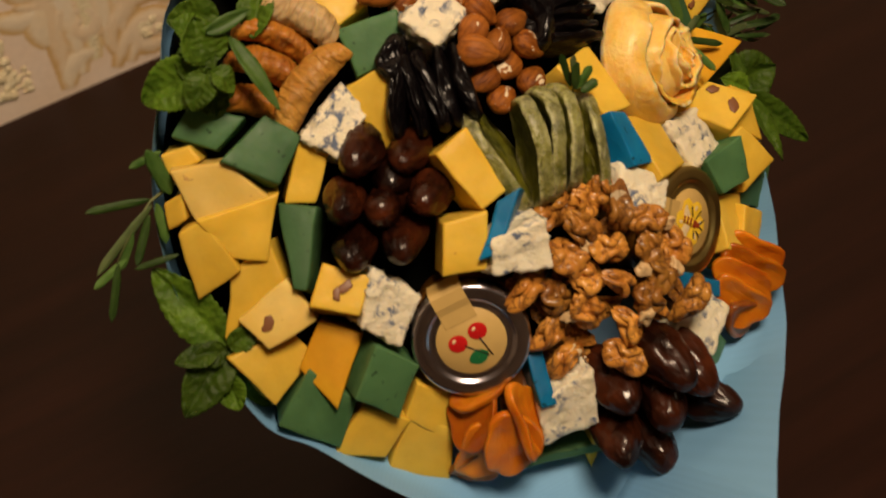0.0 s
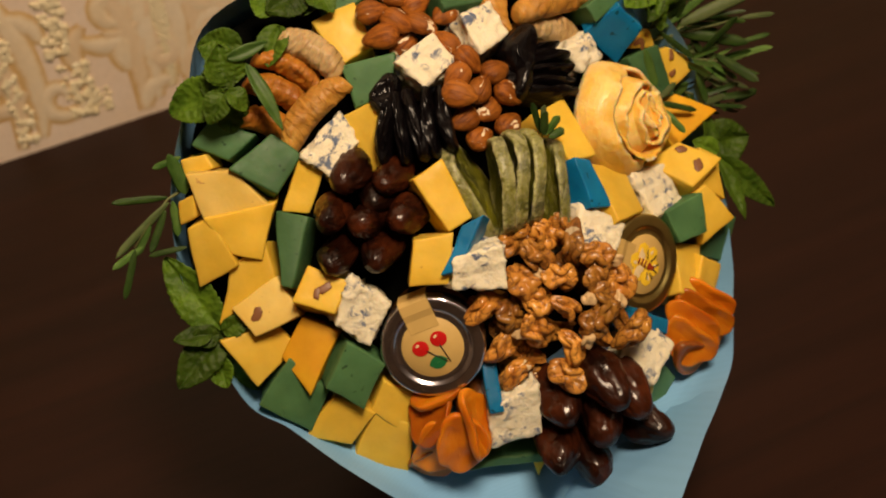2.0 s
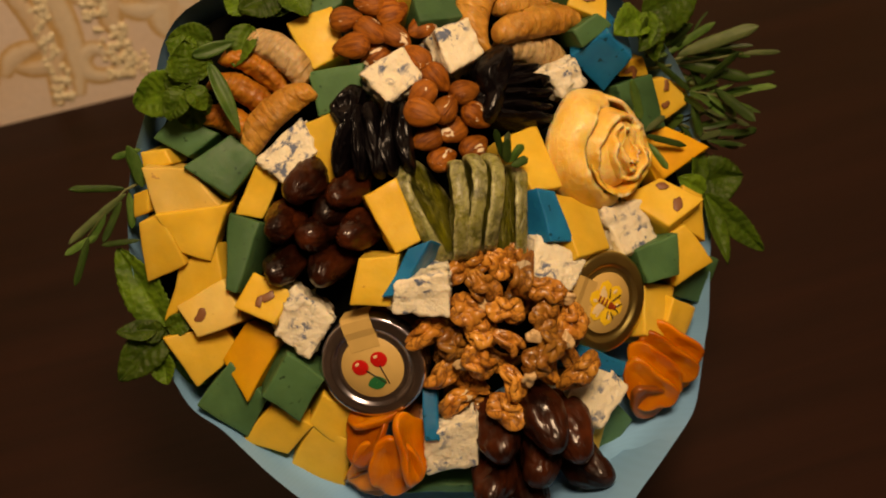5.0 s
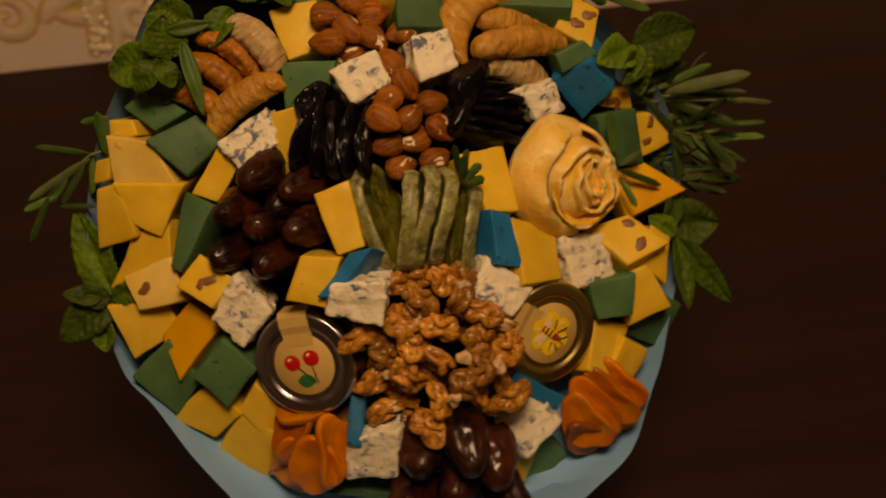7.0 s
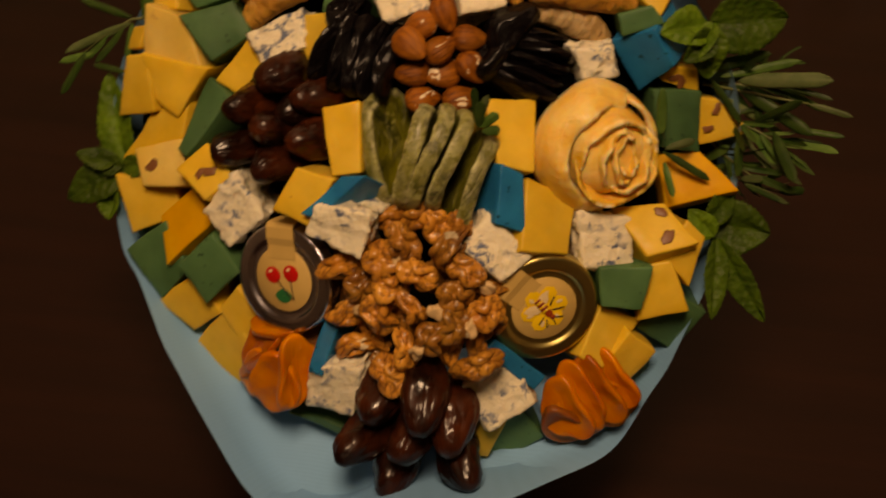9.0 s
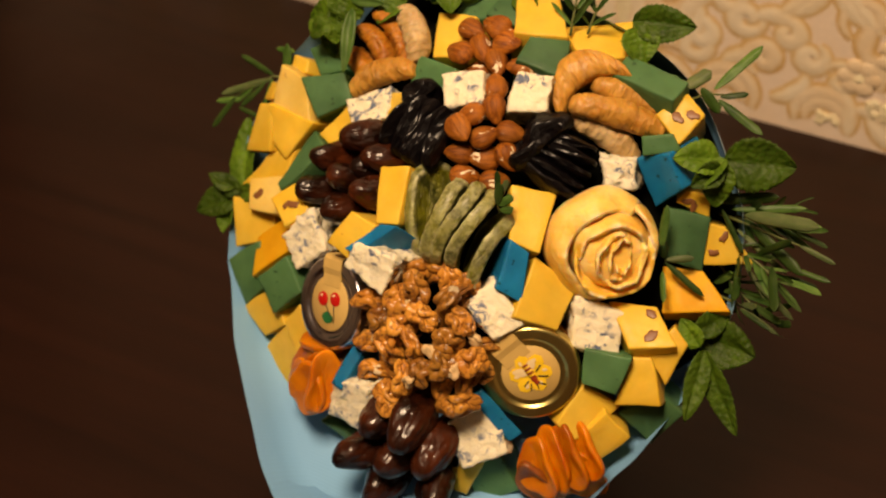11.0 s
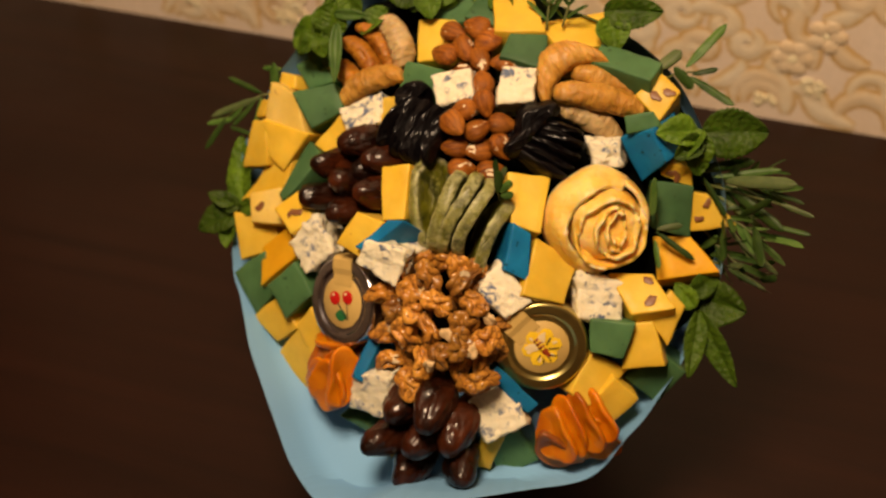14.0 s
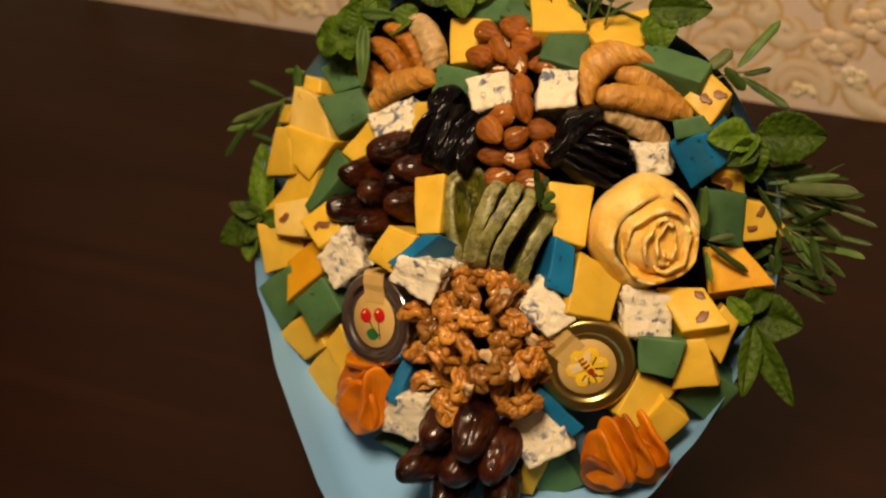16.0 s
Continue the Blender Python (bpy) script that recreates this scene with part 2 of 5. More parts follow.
def table_material():
    k = Nodes("dark_stained_wood", 0.38)
    grain = k.noise(1.0, 6, 0.65, 0.4, where=k.stretched((1.6, 26, 26), True))
    fine = k.noise(1.0, 4, 0.6, where=k.stretched((7, 240, 240), True))
    base = k.mix(k.step(grain, 0.3, 0.7), (0.0100, 0.0029, 0.0016), (0.0215, 0.0062, 0.0033))
    base = k.shade(base, fine, 0.85, 1.15)
    k.set(Base_Color=base, Roughness=k.step(k.noise(5, 4), 0.3, 0.7, 0.34, 0.48), Specular_IOR_Level=0.17).bump(fine, 0.12, 0.0004)
    return k.m


def wallpaper_material(name, a, b, rough, metal, sparkle, rubbed=None):
    """Vinyl wallpaper; rubbed: the ochre that is worked into the foot of the raised parts."""
    k = Nodes(name, rough)
    base = k.mix(k.step(k.noise(18, 4), 0.3, 0.7), a, b)
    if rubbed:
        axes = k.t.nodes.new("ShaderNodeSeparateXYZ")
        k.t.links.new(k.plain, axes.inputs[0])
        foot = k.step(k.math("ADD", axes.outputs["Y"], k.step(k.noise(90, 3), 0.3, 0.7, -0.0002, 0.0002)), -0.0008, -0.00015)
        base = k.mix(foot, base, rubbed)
    base = k.shade(base, k.noise(160, 3), 0.9, 1.08)
    k.set(Base_Color=base, Metallic=metal)
    k.bump(k.noise(900, 3), 0.3, 0.0006)
    if sparkle:
        k.bump(k.cells(420), 0.6, 0.002)
    return k.m


def plain(name, colour, rough=0.5, metal=0.0, grain=400.0, strength=0.1):
    k = Nodes(name, rough)
    k.set(Base_Color=k.shade(k.mix(0.0, colour, colour), k.noise(90, 3), 0.9, 1.1), Metallic=metal)
    k.bump(k.noise(grain, 3), strength, 0.0004)
    return k.m


M_BLUE = blue_cheese_material()
M_WALNUT, M_ALMOND, M_DATE, M_PRUNE = walnut_material(), almond_material(), date_material(), prune_material()
M_APRICOT = apricot_material("dried_apricot", (0.66, 0.215, 0.009), (0.42, 0.095, 0.003))
M_APRICOT_BROWN = apricot_material("brown_dried_apricot", (0.30, 0.100, 0.016), (0.17, 0.046, 0.008))
M_KIWI, M_PETAL = kiwi_material(), petal_material()
M_FIG = fig_material("tan_dried_fig", (0.62, 0.33, 0.066), (0.46, 0.200, 0.028), 0.40)
M_FIG_DARK = fig_material("brown_dried_fig", (0.58, 0.235, 0.024), (0.36, 0.110, 0.010), 0.15)
M_FIG_PALE = fig_material("pale_dried_fig", (0.60, 0.43, 0.22), (0.46, 0.28, 0.10), 0.9)
M_MINT = leaf_material("mint_leaf", (0.026, 0.054, 0.004), (0.056, 0.104, 0.007), 0.55, 2.0)
M_ROSEMARY = leaf_material("rosemary_leaf", (0.017, 0.044, 0.007), (0.050, 0.090, 0.020), 0.45, 2.3, 0.08)
M_ROSEMARY_PALE = leaf_material("rosemary_underside", (0.055, 0.082, 0.028), (0.100, 0.125, 0.050), 0.5, 1.5, 0.08)
M_STEM = plain("green_stem", (0.10, 0.12, 0.035), 0.55)
M_PAPER, M_TABLE = paper_material(), table_material()
# near black and almost without gloss: shade in the gaps, put into the colour
M_GAP_SHADE = plain("gap_shade_black", (0.003, 0.0034, 0.0026), 0.95, 0.0, 300, 0.6)
M_GAP_SHADE.node_tree.nodes["Principled BSDF"].inputs["Specular IOR Level"].default_value = 0.04
M_WALL = wallpaper_material("cream_wallpaper", (0.93, 0.78, 0.66), (0.91, 0.73, 0.57), 0.5, 0.0, False)
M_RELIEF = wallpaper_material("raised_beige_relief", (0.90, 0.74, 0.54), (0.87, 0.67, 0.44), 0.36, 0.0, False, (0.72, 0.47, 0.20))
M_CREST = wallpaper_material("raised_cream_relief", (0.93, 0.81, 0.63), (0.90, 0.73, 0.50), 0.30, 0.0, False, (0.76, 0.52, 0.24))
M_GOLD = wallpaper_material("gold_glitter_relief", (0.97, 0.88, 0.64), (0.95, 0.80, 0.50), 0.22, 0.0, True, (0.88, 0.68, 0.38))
M_SILVER = plain("tinplate", (0.55, 0.53, 0.60), 0.22, 1.0, 90, 0.05)
M_BRASS = plain("gold_lacquered_tin", (0.64, 0.53, 0.20), 0.30, 1.0, 90, 0.05)
M_KRAFT = plain("kraft_label", (0.60, 0.40, 0.13), 0.55, 0.0, 250, 0.15)
M_RED = plain("red_print", (0.55, 0.012, 0.012), 0.3)
M_INK = plain("dark_print", (0.02, 0.012, 0.008), 0.4)
M_LEAFPRINT = plain("green_print", (0.012, 0.14, 0.045), 0.35)
M_FLOWER = plain("yellow_print", (0.90, 0.58, 0.035), 0.35)
M_BROWNRED = plain("red_brown_print", (0.30, 0.045, 0.012), 0.35)
M_PLASTER = plain("room_plaster", (0.46, 0.38, 0.29), 0.8, 0.0, 30, 0.2)
M_PALEPRINT = plain("pale_print", (0.80, 0.62, 0.35), 0.4)
M_HONEY = plain("amber_jar", (0.30, 0.12, 0.015), 0.1)

M_NUTBIT = plain("walnut_crumb", (0.20, 0.080, 0.030), 0.45, 0.0, 300, 0.4)
M_CRUMB = plain("pale_walnut_flesh", (0.64, 0.44, 0.22), 0.5, 0.0, 300, 0.4)
M_CASE = plain("black_plastic", (0.0035, 0.003, 0.003), 0.55, 0.0, 300, 0.1)
# ---- setting ----
WALL_Y = 0.598
tagged(link("table_top", box_bm((-1.3, -0.75, -0.04), (1.1, WALL_Y - 0.003, 0.0), 0.004), M_TABLE), "dark brown polished wooden table top", "table", kind="structure")
wall_north = tagged(link("wall_north", box_bm((-2.4, WALL_Y, -0.75), (2.4, WALL_Y + 0.12, 1.9)), M_WALL, smooth=False), "cream wallpaper with raised gold damask relief", "wall", kind="structure")
for name, lo, hi in (("wall_south", (-2.4, -3.6, -0.75), (2.4, -3.48, 1.9)), ("wall_west", (-2.52, -3.6, -0.75), (-2.4, WALL_Y + 0.12, 1.9)),
                     ("wall_east", (2.4, -3.6, -0.75), (2.52, WALL_Y + 0.12, 1.9)), ("floor", (-2.52, -3.6, -0.85), (2.52, WALL_Y + 0.12, -0.75)),
                     ("ceiling", (-2.52, -3.6, 1.9), (2.52, WALL_Y + 0.12, 2.0))):
    tagged(link(name, box_bm(lo, hi), M_PLASTER, smooth=False), "plain beige plaster", name.split("_")[0], kind="structure")


case = tagged(link("black_case", box_bm((0.0, 0.0, 0.0), (0.24, 0.30, 0.40), 0.006, 3), M_CASE), "plain black box standing on the dark table", "box")
case.matrix_world = pose(-0.702, 0.268, 0.0, 0, 0, 133)

# raised damask pattern of the wallpaper; x along the wall, z up, metres
def ridge_bm(points, width, height):
    """A rounded ridge on the wall along points, tapering to its ends."""
    bm = bmesh.new()
    rows, n = [], len(points)
    for i, p in enumerate(points):
        a, b = points[max(i - 1, 0)], points[min(i + 1, n - 1)]
        d = Vector((b[0] - a[0], b[1] - a[1])).normalized()
        s = math.sin(math.pi * (0.08 + 0.84 * i / (n - 1))) ** 0.6
        row = []
        for k in range(13):
            q = k / 6 - 1
            off = q * width * 1.3 * s
            rise = 0.46 * (0.5 + 0.5 * math.cos(math.pi * q)) ** 0.8 * (1 + 0.12 * math.sin(9 * q + 60 * i / n))
            row.append(bm.verts.new((p[0] - d.y * off, -rise * height * s, p[1] + d.x * off)))
        rows.append(row)
    for a, b in zip(rows, rows[1:]):
        for k in range(12):
            bm.faces.new((a[k], a[k + 1], b[k + 1], b[k]))
    return bm


def spiral(cx, cz, r0, r1, a0, a1, n=22):
    return [(cx + (r0 + (r1 - r0) * i / (n - 1)) * math.cos(radians(a0 + (a1 - a0) * i / (n - 1))),
             cz + (r0 + (r1 - r0) * i / (n - 1)) * math.sin(radians(a0 + (a1 - a0) * i / (n - 1)))) for i in range(n)]


def arc(p, q, sag, n=20):
    d = Vector((q[0] - p[0], q[1] - p[1]))
    side = Vector((-d.y, d.x))
    return [(p[0] + d.x * t + side.x * sag * 4 * t * (1 - t), p[1] + d.y * t + side.y * sag * 4 * t * (1 - t)) for t in [i / (n - 1) for i in range(n)]]


def on_wall(name, bm, mat):
    ob = part(name, bm, mat, wall_north)
    ob.location = (0, WALL_Y - 0.0002, 0)
    return ob


def bead_cluster(x, z, spread_x, spread_z, count, rng):
    for _ in range(round(count * 2.0)):
        bm = bmesh.new()
        bmesh.ops.create_icosphere(bm, subdivisions=2, radius=1)
        r = rng.uniform(0.0022, 0.0052)
        for v in bm.verts:
            v.co = Vector((v.co.x * r, min(v.co.y, 0.0) * r * 0.5, v.co.z * r * rng.uniform(0.8, 1.3)))
            v.co += 0.0009 * noise.noise_vector(v.co * 260 + Vector((x, z, r)) * 90)
        ob = on_wall("gold_bead", bm, M_GOLD)
        ob.location += Vector((x + rng.uniform(-1, 1) * spread_x, 0, z + rng.uniform(-1, 1) * spread_z))


def flower(x, z, r, petals, rng):
    for i in range(petals):
        a = 2 * math.pi * i / petals + rng.uniform(-0.1, 0.1)
        bm = bmesh.new()
        bmesh.ops.create_icosphere(bm, subdivisions=2, radius=1)
        for v in bm.verts:
            v.co = Vector((v.co.x * r * 0.5, min(v.co.y, 0.0) * 0.0024, v.co.z * r * 0.46))
        ob = on_wall("relief_petal", bm, M_RELIEF)
        ob.location += Vector((x + math.cos(a) * r * 0.62, 0, z + math.sin(a) * r * 0.62))
    bead_cluster(x, z, r * 0.12, r * 0.12, 3, rng)


def scroll(pts, w, h=0.0030, m=None):
    on_wall("scroll", ridge_bm(pts, w, h), m or M_RELIEF)


def damask(x0, s):
    """One upright bundle of leaf scrolls, curls, bead rows and blossoms round the axis x0; s: 1 or mirrored -1."""
    rng = random.Random(int(1000 + x0 * 100))
    f = lambda pts: [(x0 + s * x, z) for x, z in pts]
    for k in range(5):
        scroll(f(arc((-0.052 + 0.014 * k, 0.30), (0.018 + 0.016 * k, 0.004 + 0.009 * k), 0.10 + 0.006 * k, 30)), 0.0125, 0.0032, (M_RELIEF, M_CREST, M_GOLD, M_CREST, M_RELIEF)[k])
    for cx, cz, r, a0, a1 in ((0.048, 0.062, 0.017, 40, 500), (0.016, 0.128, 0.022, 200, 700), (0.098, 0.118, 0.020, -60, 380), (0.105, 0.032, 0.024, 20, 330), (0.075, 0.165, 0.019, 120, 560), (-0.075, 0.205, 0.019, 0, 420)):
        scroll(f(spiral(cx, cz, 0.002, r, a0, a1)), 0.0105, 0.0030, rng.choice((M_RELIEF, M_CREST)))
        scroll(f(spiral(cx, cz, r * 1.35, r * 1.5, a0 + 30, a0 + 190)), 0.0085, 0.0026, M_RELIEF)
    for a, b, sag, w in (((0.060, 0.045), (0.100, 0.10), -0.2, 0.012), ((0.015, 0.055), (0.035, 0.10), 0.22, 0.013), ((-0.11, 0.20), (-0.085, 0.01), 0.10, 0.010), ((-0.13, 0.16), (-0.108, 0.004), 0.12, 0.010),
                         ((0.066, 0.004), (0.146, 0.006), 0.45, 0.010), ((0.080, 0.004), (0.132, 0.005), 0.45, 0.009), ((0.02, 0.004), (0.055, 0.03), 0.3, 0.011), ((0.12, 0.07), (0.16, 0.14), 0.2, 0.011)):
        scroll(f(arc(a, b, sag)), w, 0.0030, rng.choice((M_RELIEF, M_CREST)))
    for x, z, sx, sz, c in ((-0.045, 0.125, 0.012, 0.032, 30), (-0.038, 0.050, 0.014, 0.030, 30), (-0.022, 0.030, 0.013, 0.013, 12), (-0.098, 0.08, 0.009, 0.075, 36), (0.105, 0.032, 0.010, 0.008, 8)):
        bead_cluster(x0 + s * x, z, sx, sz, c, rng)
    for x, z, r in ((0.135, 0.165, 0.019), (-0.125, 0.165, 0.018), (0.05, 0.195, 0.018)):
        flower(x0 + s * x, z, r, 6, rng)


damask(-0.155, 1)
damask(-0.47, -1)
damask(0.40, 1)
damask(0.72, -1)
# the stretch beside the bouquet: blossom, bead rosette and half-round curls at the table's edge
side_rng = random.Random(77)
flower(0.151, 0.077, 0.021, 6, side_rng)
flower(0.183, 0.108, 0.020, 5, side_rng)
bead_cluster(0.178, 0.045, 0.012, 0.009, 14, side_rng)
bead_cluster(0.128, 0.020, 0.010, 0.006, 8, side_rng)
for cx, cz, r in ((0.123, 0.020, 0.030), (0.123, 0.020, 0.019), (0.232, 0.014, 0.028), (0.020, 0.020, 0.030), (0.020, 0.020, 0.018)):
    scroll(spiral(cx, cz, r, r, -20, 200), 0.010, 0.0030, M_RELIEF)
for cx, cz, r, a0, a1 in ((0.101, 0.087, 0.016, 0, 430), (0.053, 0.073, 0.021, 180, 620), (0.075, 0.108, 0.015, 90, 500), (0.030, 0.115, 0.019, -60, 360), (0.205, 0.160, 0.020, 30, 450), (-0.015, 0.085, 0.017, 100, 500)):
    scroll(spiral(cx, cz, 0.002, r, a0, a1), 0.0105, 0.0032, side_rng.choice((M_RELIEF, M_CREST)))
for a, b, sag in (((0.11, 0.19), (0.06, 0.125), 0.05), ((0.11, 0.19), (0.165, 0.13), -0.05), ((0.11, 0.175), (0.075, 0.13), 0.05), ((0.11, 0.175), (0.15, 0.135), -0.05), ((0.168, 0.034), (0.215, 0.008), -0.15), ((0.175, 0.030), (0.225, 0.004), -0.1), ((0.135, 0.058), (0.15, 0.006), 0.1)):
    scroll(arc(a, b, sag), 0.010, 0.0030, M_CREST)

# small curls and leaves that fill the ground between the large scrolls
fill_rng = random.Random(31)
for gx in range(-6, 7):
    for gz in range(2):
        x, z = gx * 0.118 + fill_rng.uniform(-0.03, 0.03), 0.045 + gz * 0.115 + fill_rng.uniform(-0.025, 0.025)
        turn = fill_rng.uniform(0, 360)
        scroll(spiral(x, z, 0.004, fill_rng.uniform(0.020, 0.030), turn, turn + 400, 34), 0.0085, 0.0026, fill_rng.choice((M_RELIEF, M_CREST)))
        for k in range(3):
            a = radians(turn + 110 * k + 60)
            p = (x + 0.034 * math.cos(a), z + 0.034 * math.sin(a))
            q = (p[0] + 0.050 * math.cos(a + 0.7), p[1] + 0.050 * math.sin(a + 0.7))
            if min(p[1], q[1]) > 0.008:
                scroll(arc(p, q, 0.20, 16), 0.010, 0.0026, fill_rng.choice((M_RELIEF, M_CREST)))

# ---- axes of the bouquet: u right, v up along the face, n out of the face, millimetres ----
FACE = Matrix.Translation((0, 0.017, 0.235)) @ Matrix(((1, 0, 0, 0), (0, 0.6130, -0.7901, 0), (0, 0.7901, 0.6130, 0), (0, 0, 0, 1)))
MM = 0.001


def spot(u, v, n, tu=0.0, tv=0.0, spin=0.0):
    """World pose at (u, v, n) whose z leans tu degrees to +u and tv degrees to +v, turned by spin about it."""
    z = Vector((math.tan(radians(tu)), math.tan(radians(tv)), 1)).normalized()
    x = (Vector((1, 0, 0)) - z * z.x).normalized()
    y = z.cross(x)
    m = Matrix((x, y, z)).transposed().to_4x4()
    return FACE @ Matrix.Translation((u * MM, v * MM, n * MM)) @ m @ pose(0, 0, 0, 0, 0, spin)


# the rim: round above, drawn out to a raised lip with one sharp corner below
RIM_KNOTS = [(-206, 30, -36), (-196, -45, -30), (-176, -72, -14), (-156, -102, 0), (-131, -134, 12), (-98, -171, 28), (-68, -187, 50), (-38, -187, 82), (-12, -173, 120), (-3, -169, 133), (3, -168, 125),
             (38, -161, 84), (80, -150, 40), (119, -138, -4), (138, -106, -16), (152, -78, -26), (176, 0, -42), (171, 75, -34), (142, 126, -28), (109, 161, -28), (56, 184, -28), (-40, 197, -28), (-133, 186, -28), (-168, 138, -30), (-194, 90, -34)]


def closed_curve(knots, per):
    out, n = [], len(knots)
    for i in range(n):
        p = [Vector(knots[(i + k - 1) % n]) for k in range(4)]
        for j in range(per):
            t = j / per
            out.append(0.5 * (2 * p[1] + (p[2] - p[0]) * t + (2 * p[0] - 5 * p[1] + 4 * p[2] - p[3]) * t * t + (3 * p[1] - p[0] - 3 * p[2] + p[3]) * t ** 3))
    return out


def rings_bm(rings, cap=False):
    bm = bmesh.new()
    vs = [[bm.verts.new(Vector(p) * MM) for p in ring] for ring in rings]
    n = len(rings[0])
    for a, b in zip(vs, vs[1:]):
        for i in range(n):
            bm.faces.new((a[i], a[(i + 1) % n], b[(i + 1) % n], b[i]))
    if cap:
        bm.faces.new(vs[-1])
        bm.faces.new(vs[0])
    return bm


def blend(a, b, t, lift=0.0):
    return [p.lerp(q, t) + Vector((0, 0, lift)) for p, q in zip(a, b)]


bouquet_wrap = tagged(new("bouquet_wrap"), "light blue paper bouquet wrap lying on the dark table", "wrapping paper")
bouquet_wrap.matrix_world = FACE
rim = closed_curve(RIM_KNOTS, 7)
wavy = [p + Vector((0, 0, (1.0 if p.y > -40 else 0.3) * (2.0 * math.sin(0.37 * i) + 1.2 * math.sin(0.91 * i + 1)))) for i, p in enumerate(rim)]
inner = [Vector((p.x * 0.60, p.y * 0.60 + 4, min(p.z, 0) * 0.5 - 54)) for p in rim]
core = [Vector((p.x * 0.2, p.y * 0.2 + 4, -68)) for p in rim]


def foot(q):
    """Where the raised lip at q springs from the flat of the sheet."""
    rise = min(1.0, max(0.0, q.z / 60))
    return Vector((q.x * (0.92 + 0.02 * rise), q.y * (0.94 + 0.06 * rise), min(q.z, 6) - 34 + 30 * rise))


def steep(s, n):
    """Ring of the collar: a shallow flare in the lower half, a steep wall in the upper half."""
    out = []
    for q in rim:
        e = foot(q) if s < 0.93 else foot(q).lerp(q, 0.5) + Vector((0, -1.5, 0))
        k = min(1.0, max(0.0, (q.y + 70) / 90))
        out.append(e.lerp(Vector((q.x * s, q.y * s, n)), k))
    return out


part("collar", rings_bm([core, inner, steep(0.90, -84), steep(0.96, -72), wavy]), M_PAPER, bouquet_wrap)
lip = [p + Vector((0, 0, -0.7)) for p in wavy]
low = [Vector((p.x * 0.96, p.y * 0.97, min(p.z, 10) * 0.4 - 66)) for p in rim]
belly = [Vector((p.x * 0.80, p.y * 0.86 - 6, -118)) for p in rim]
neck = [Vector((p.x * 0.16, p.y * 0.16 - 8, -255)) for p in rim]
tail = [Vector((p.x * 0.20, p.y * 0.20 - 8, -330)) for p in rim]
part("cone", rings_bm([wavy, lip, blend(lip, low, 0.5, 2), low, belly, blend(belly, neck, 0.5, -6), neck, tail], False), M_PAPER, bouquet_wrap)
def filler_ring(s, n):
    """The filler's outline at scale s: nearly to the rim above, well short of it below."""
    out = []
    for q in rim:
        k = s * (0.97 if q.y > -10 else 0.97 - 0.25 * min(1.0, (-10 - q.y) / 110))
        out.append(Vector((q.x * k, q.y * k, n - 9 * s * q.x / 180)))
    return out


# added body under the food, painted near black to stand in for shade
part("foam_filler", rings_bm([filler_ring(0.02, -26), filler_ring(0.3, -28), filler_ring(0.55, -33), filler_ring(0.75, -40), filler_ring(0.88, -54), filler_ring(0.97, -66), filler_ring(0.97, -85)], True), M_GAP_SHADE, bouquet_wrap, "unseen near-black filler in place of the shade between the food")
# ---- the food ----
def food(name, mesh, m, label, category, group):
    ob = tagged(new(name, mesh), label, category, group)
    ob.matrix_world = m
    return ob


def mesh_of(name, bm, mat, smooth=True):
    me = bpy.data.meshes.new(name)
    bmesh.ops.recalc_face_normals(bm, faces=bm.faces[:])
    bm.to_mesh(me)
    bm.free()
    for p in me.polygons:
        p.use_smooth = smooth
    me.materials.append(mat)
    return me


YELLOW = (M_YELLOW, "yellow_cheese", "yellow semi-hard cheese chunk wedged into the bouquet", 1.3, 0.5, 0)
CREAM = (M_CREAM, "pale_cheese", "pale yellow cheese slice with small holes", 1.3, 0.5, 0)
ORANGE = (M_ORANGE, "orange_cheese", "deep orange aged cheese wedge", 1.2, 0.5, 0)
GREEN = (M_GREEN, "green_cheese", "dark green pesto cheese chunk with herb specks", 1.2, 0.5, 0)
TEAL = (M_TEAL, "blue_cheese_slice", "bright blue dyed cheese piece with dark specks", 1.0, 0.4, 0)
BLUE = (M_BLUE, "blue_cheese_cube", "white crumbly blue-veined cheese cube", 1.8, 0.6, 1)
WALNUTCHEESE = (M_YELLOW, "walnut_cheese", "yellow cheese slice with walnut pieces inside", 1.3, 0.5, 3)
WALNUTCREAM = (M_CREAM, "walnut_cheese", "pale yellow cheese slice with walnut pieces inside", 1.3, 0.5, 2)
cheese_count = [0]


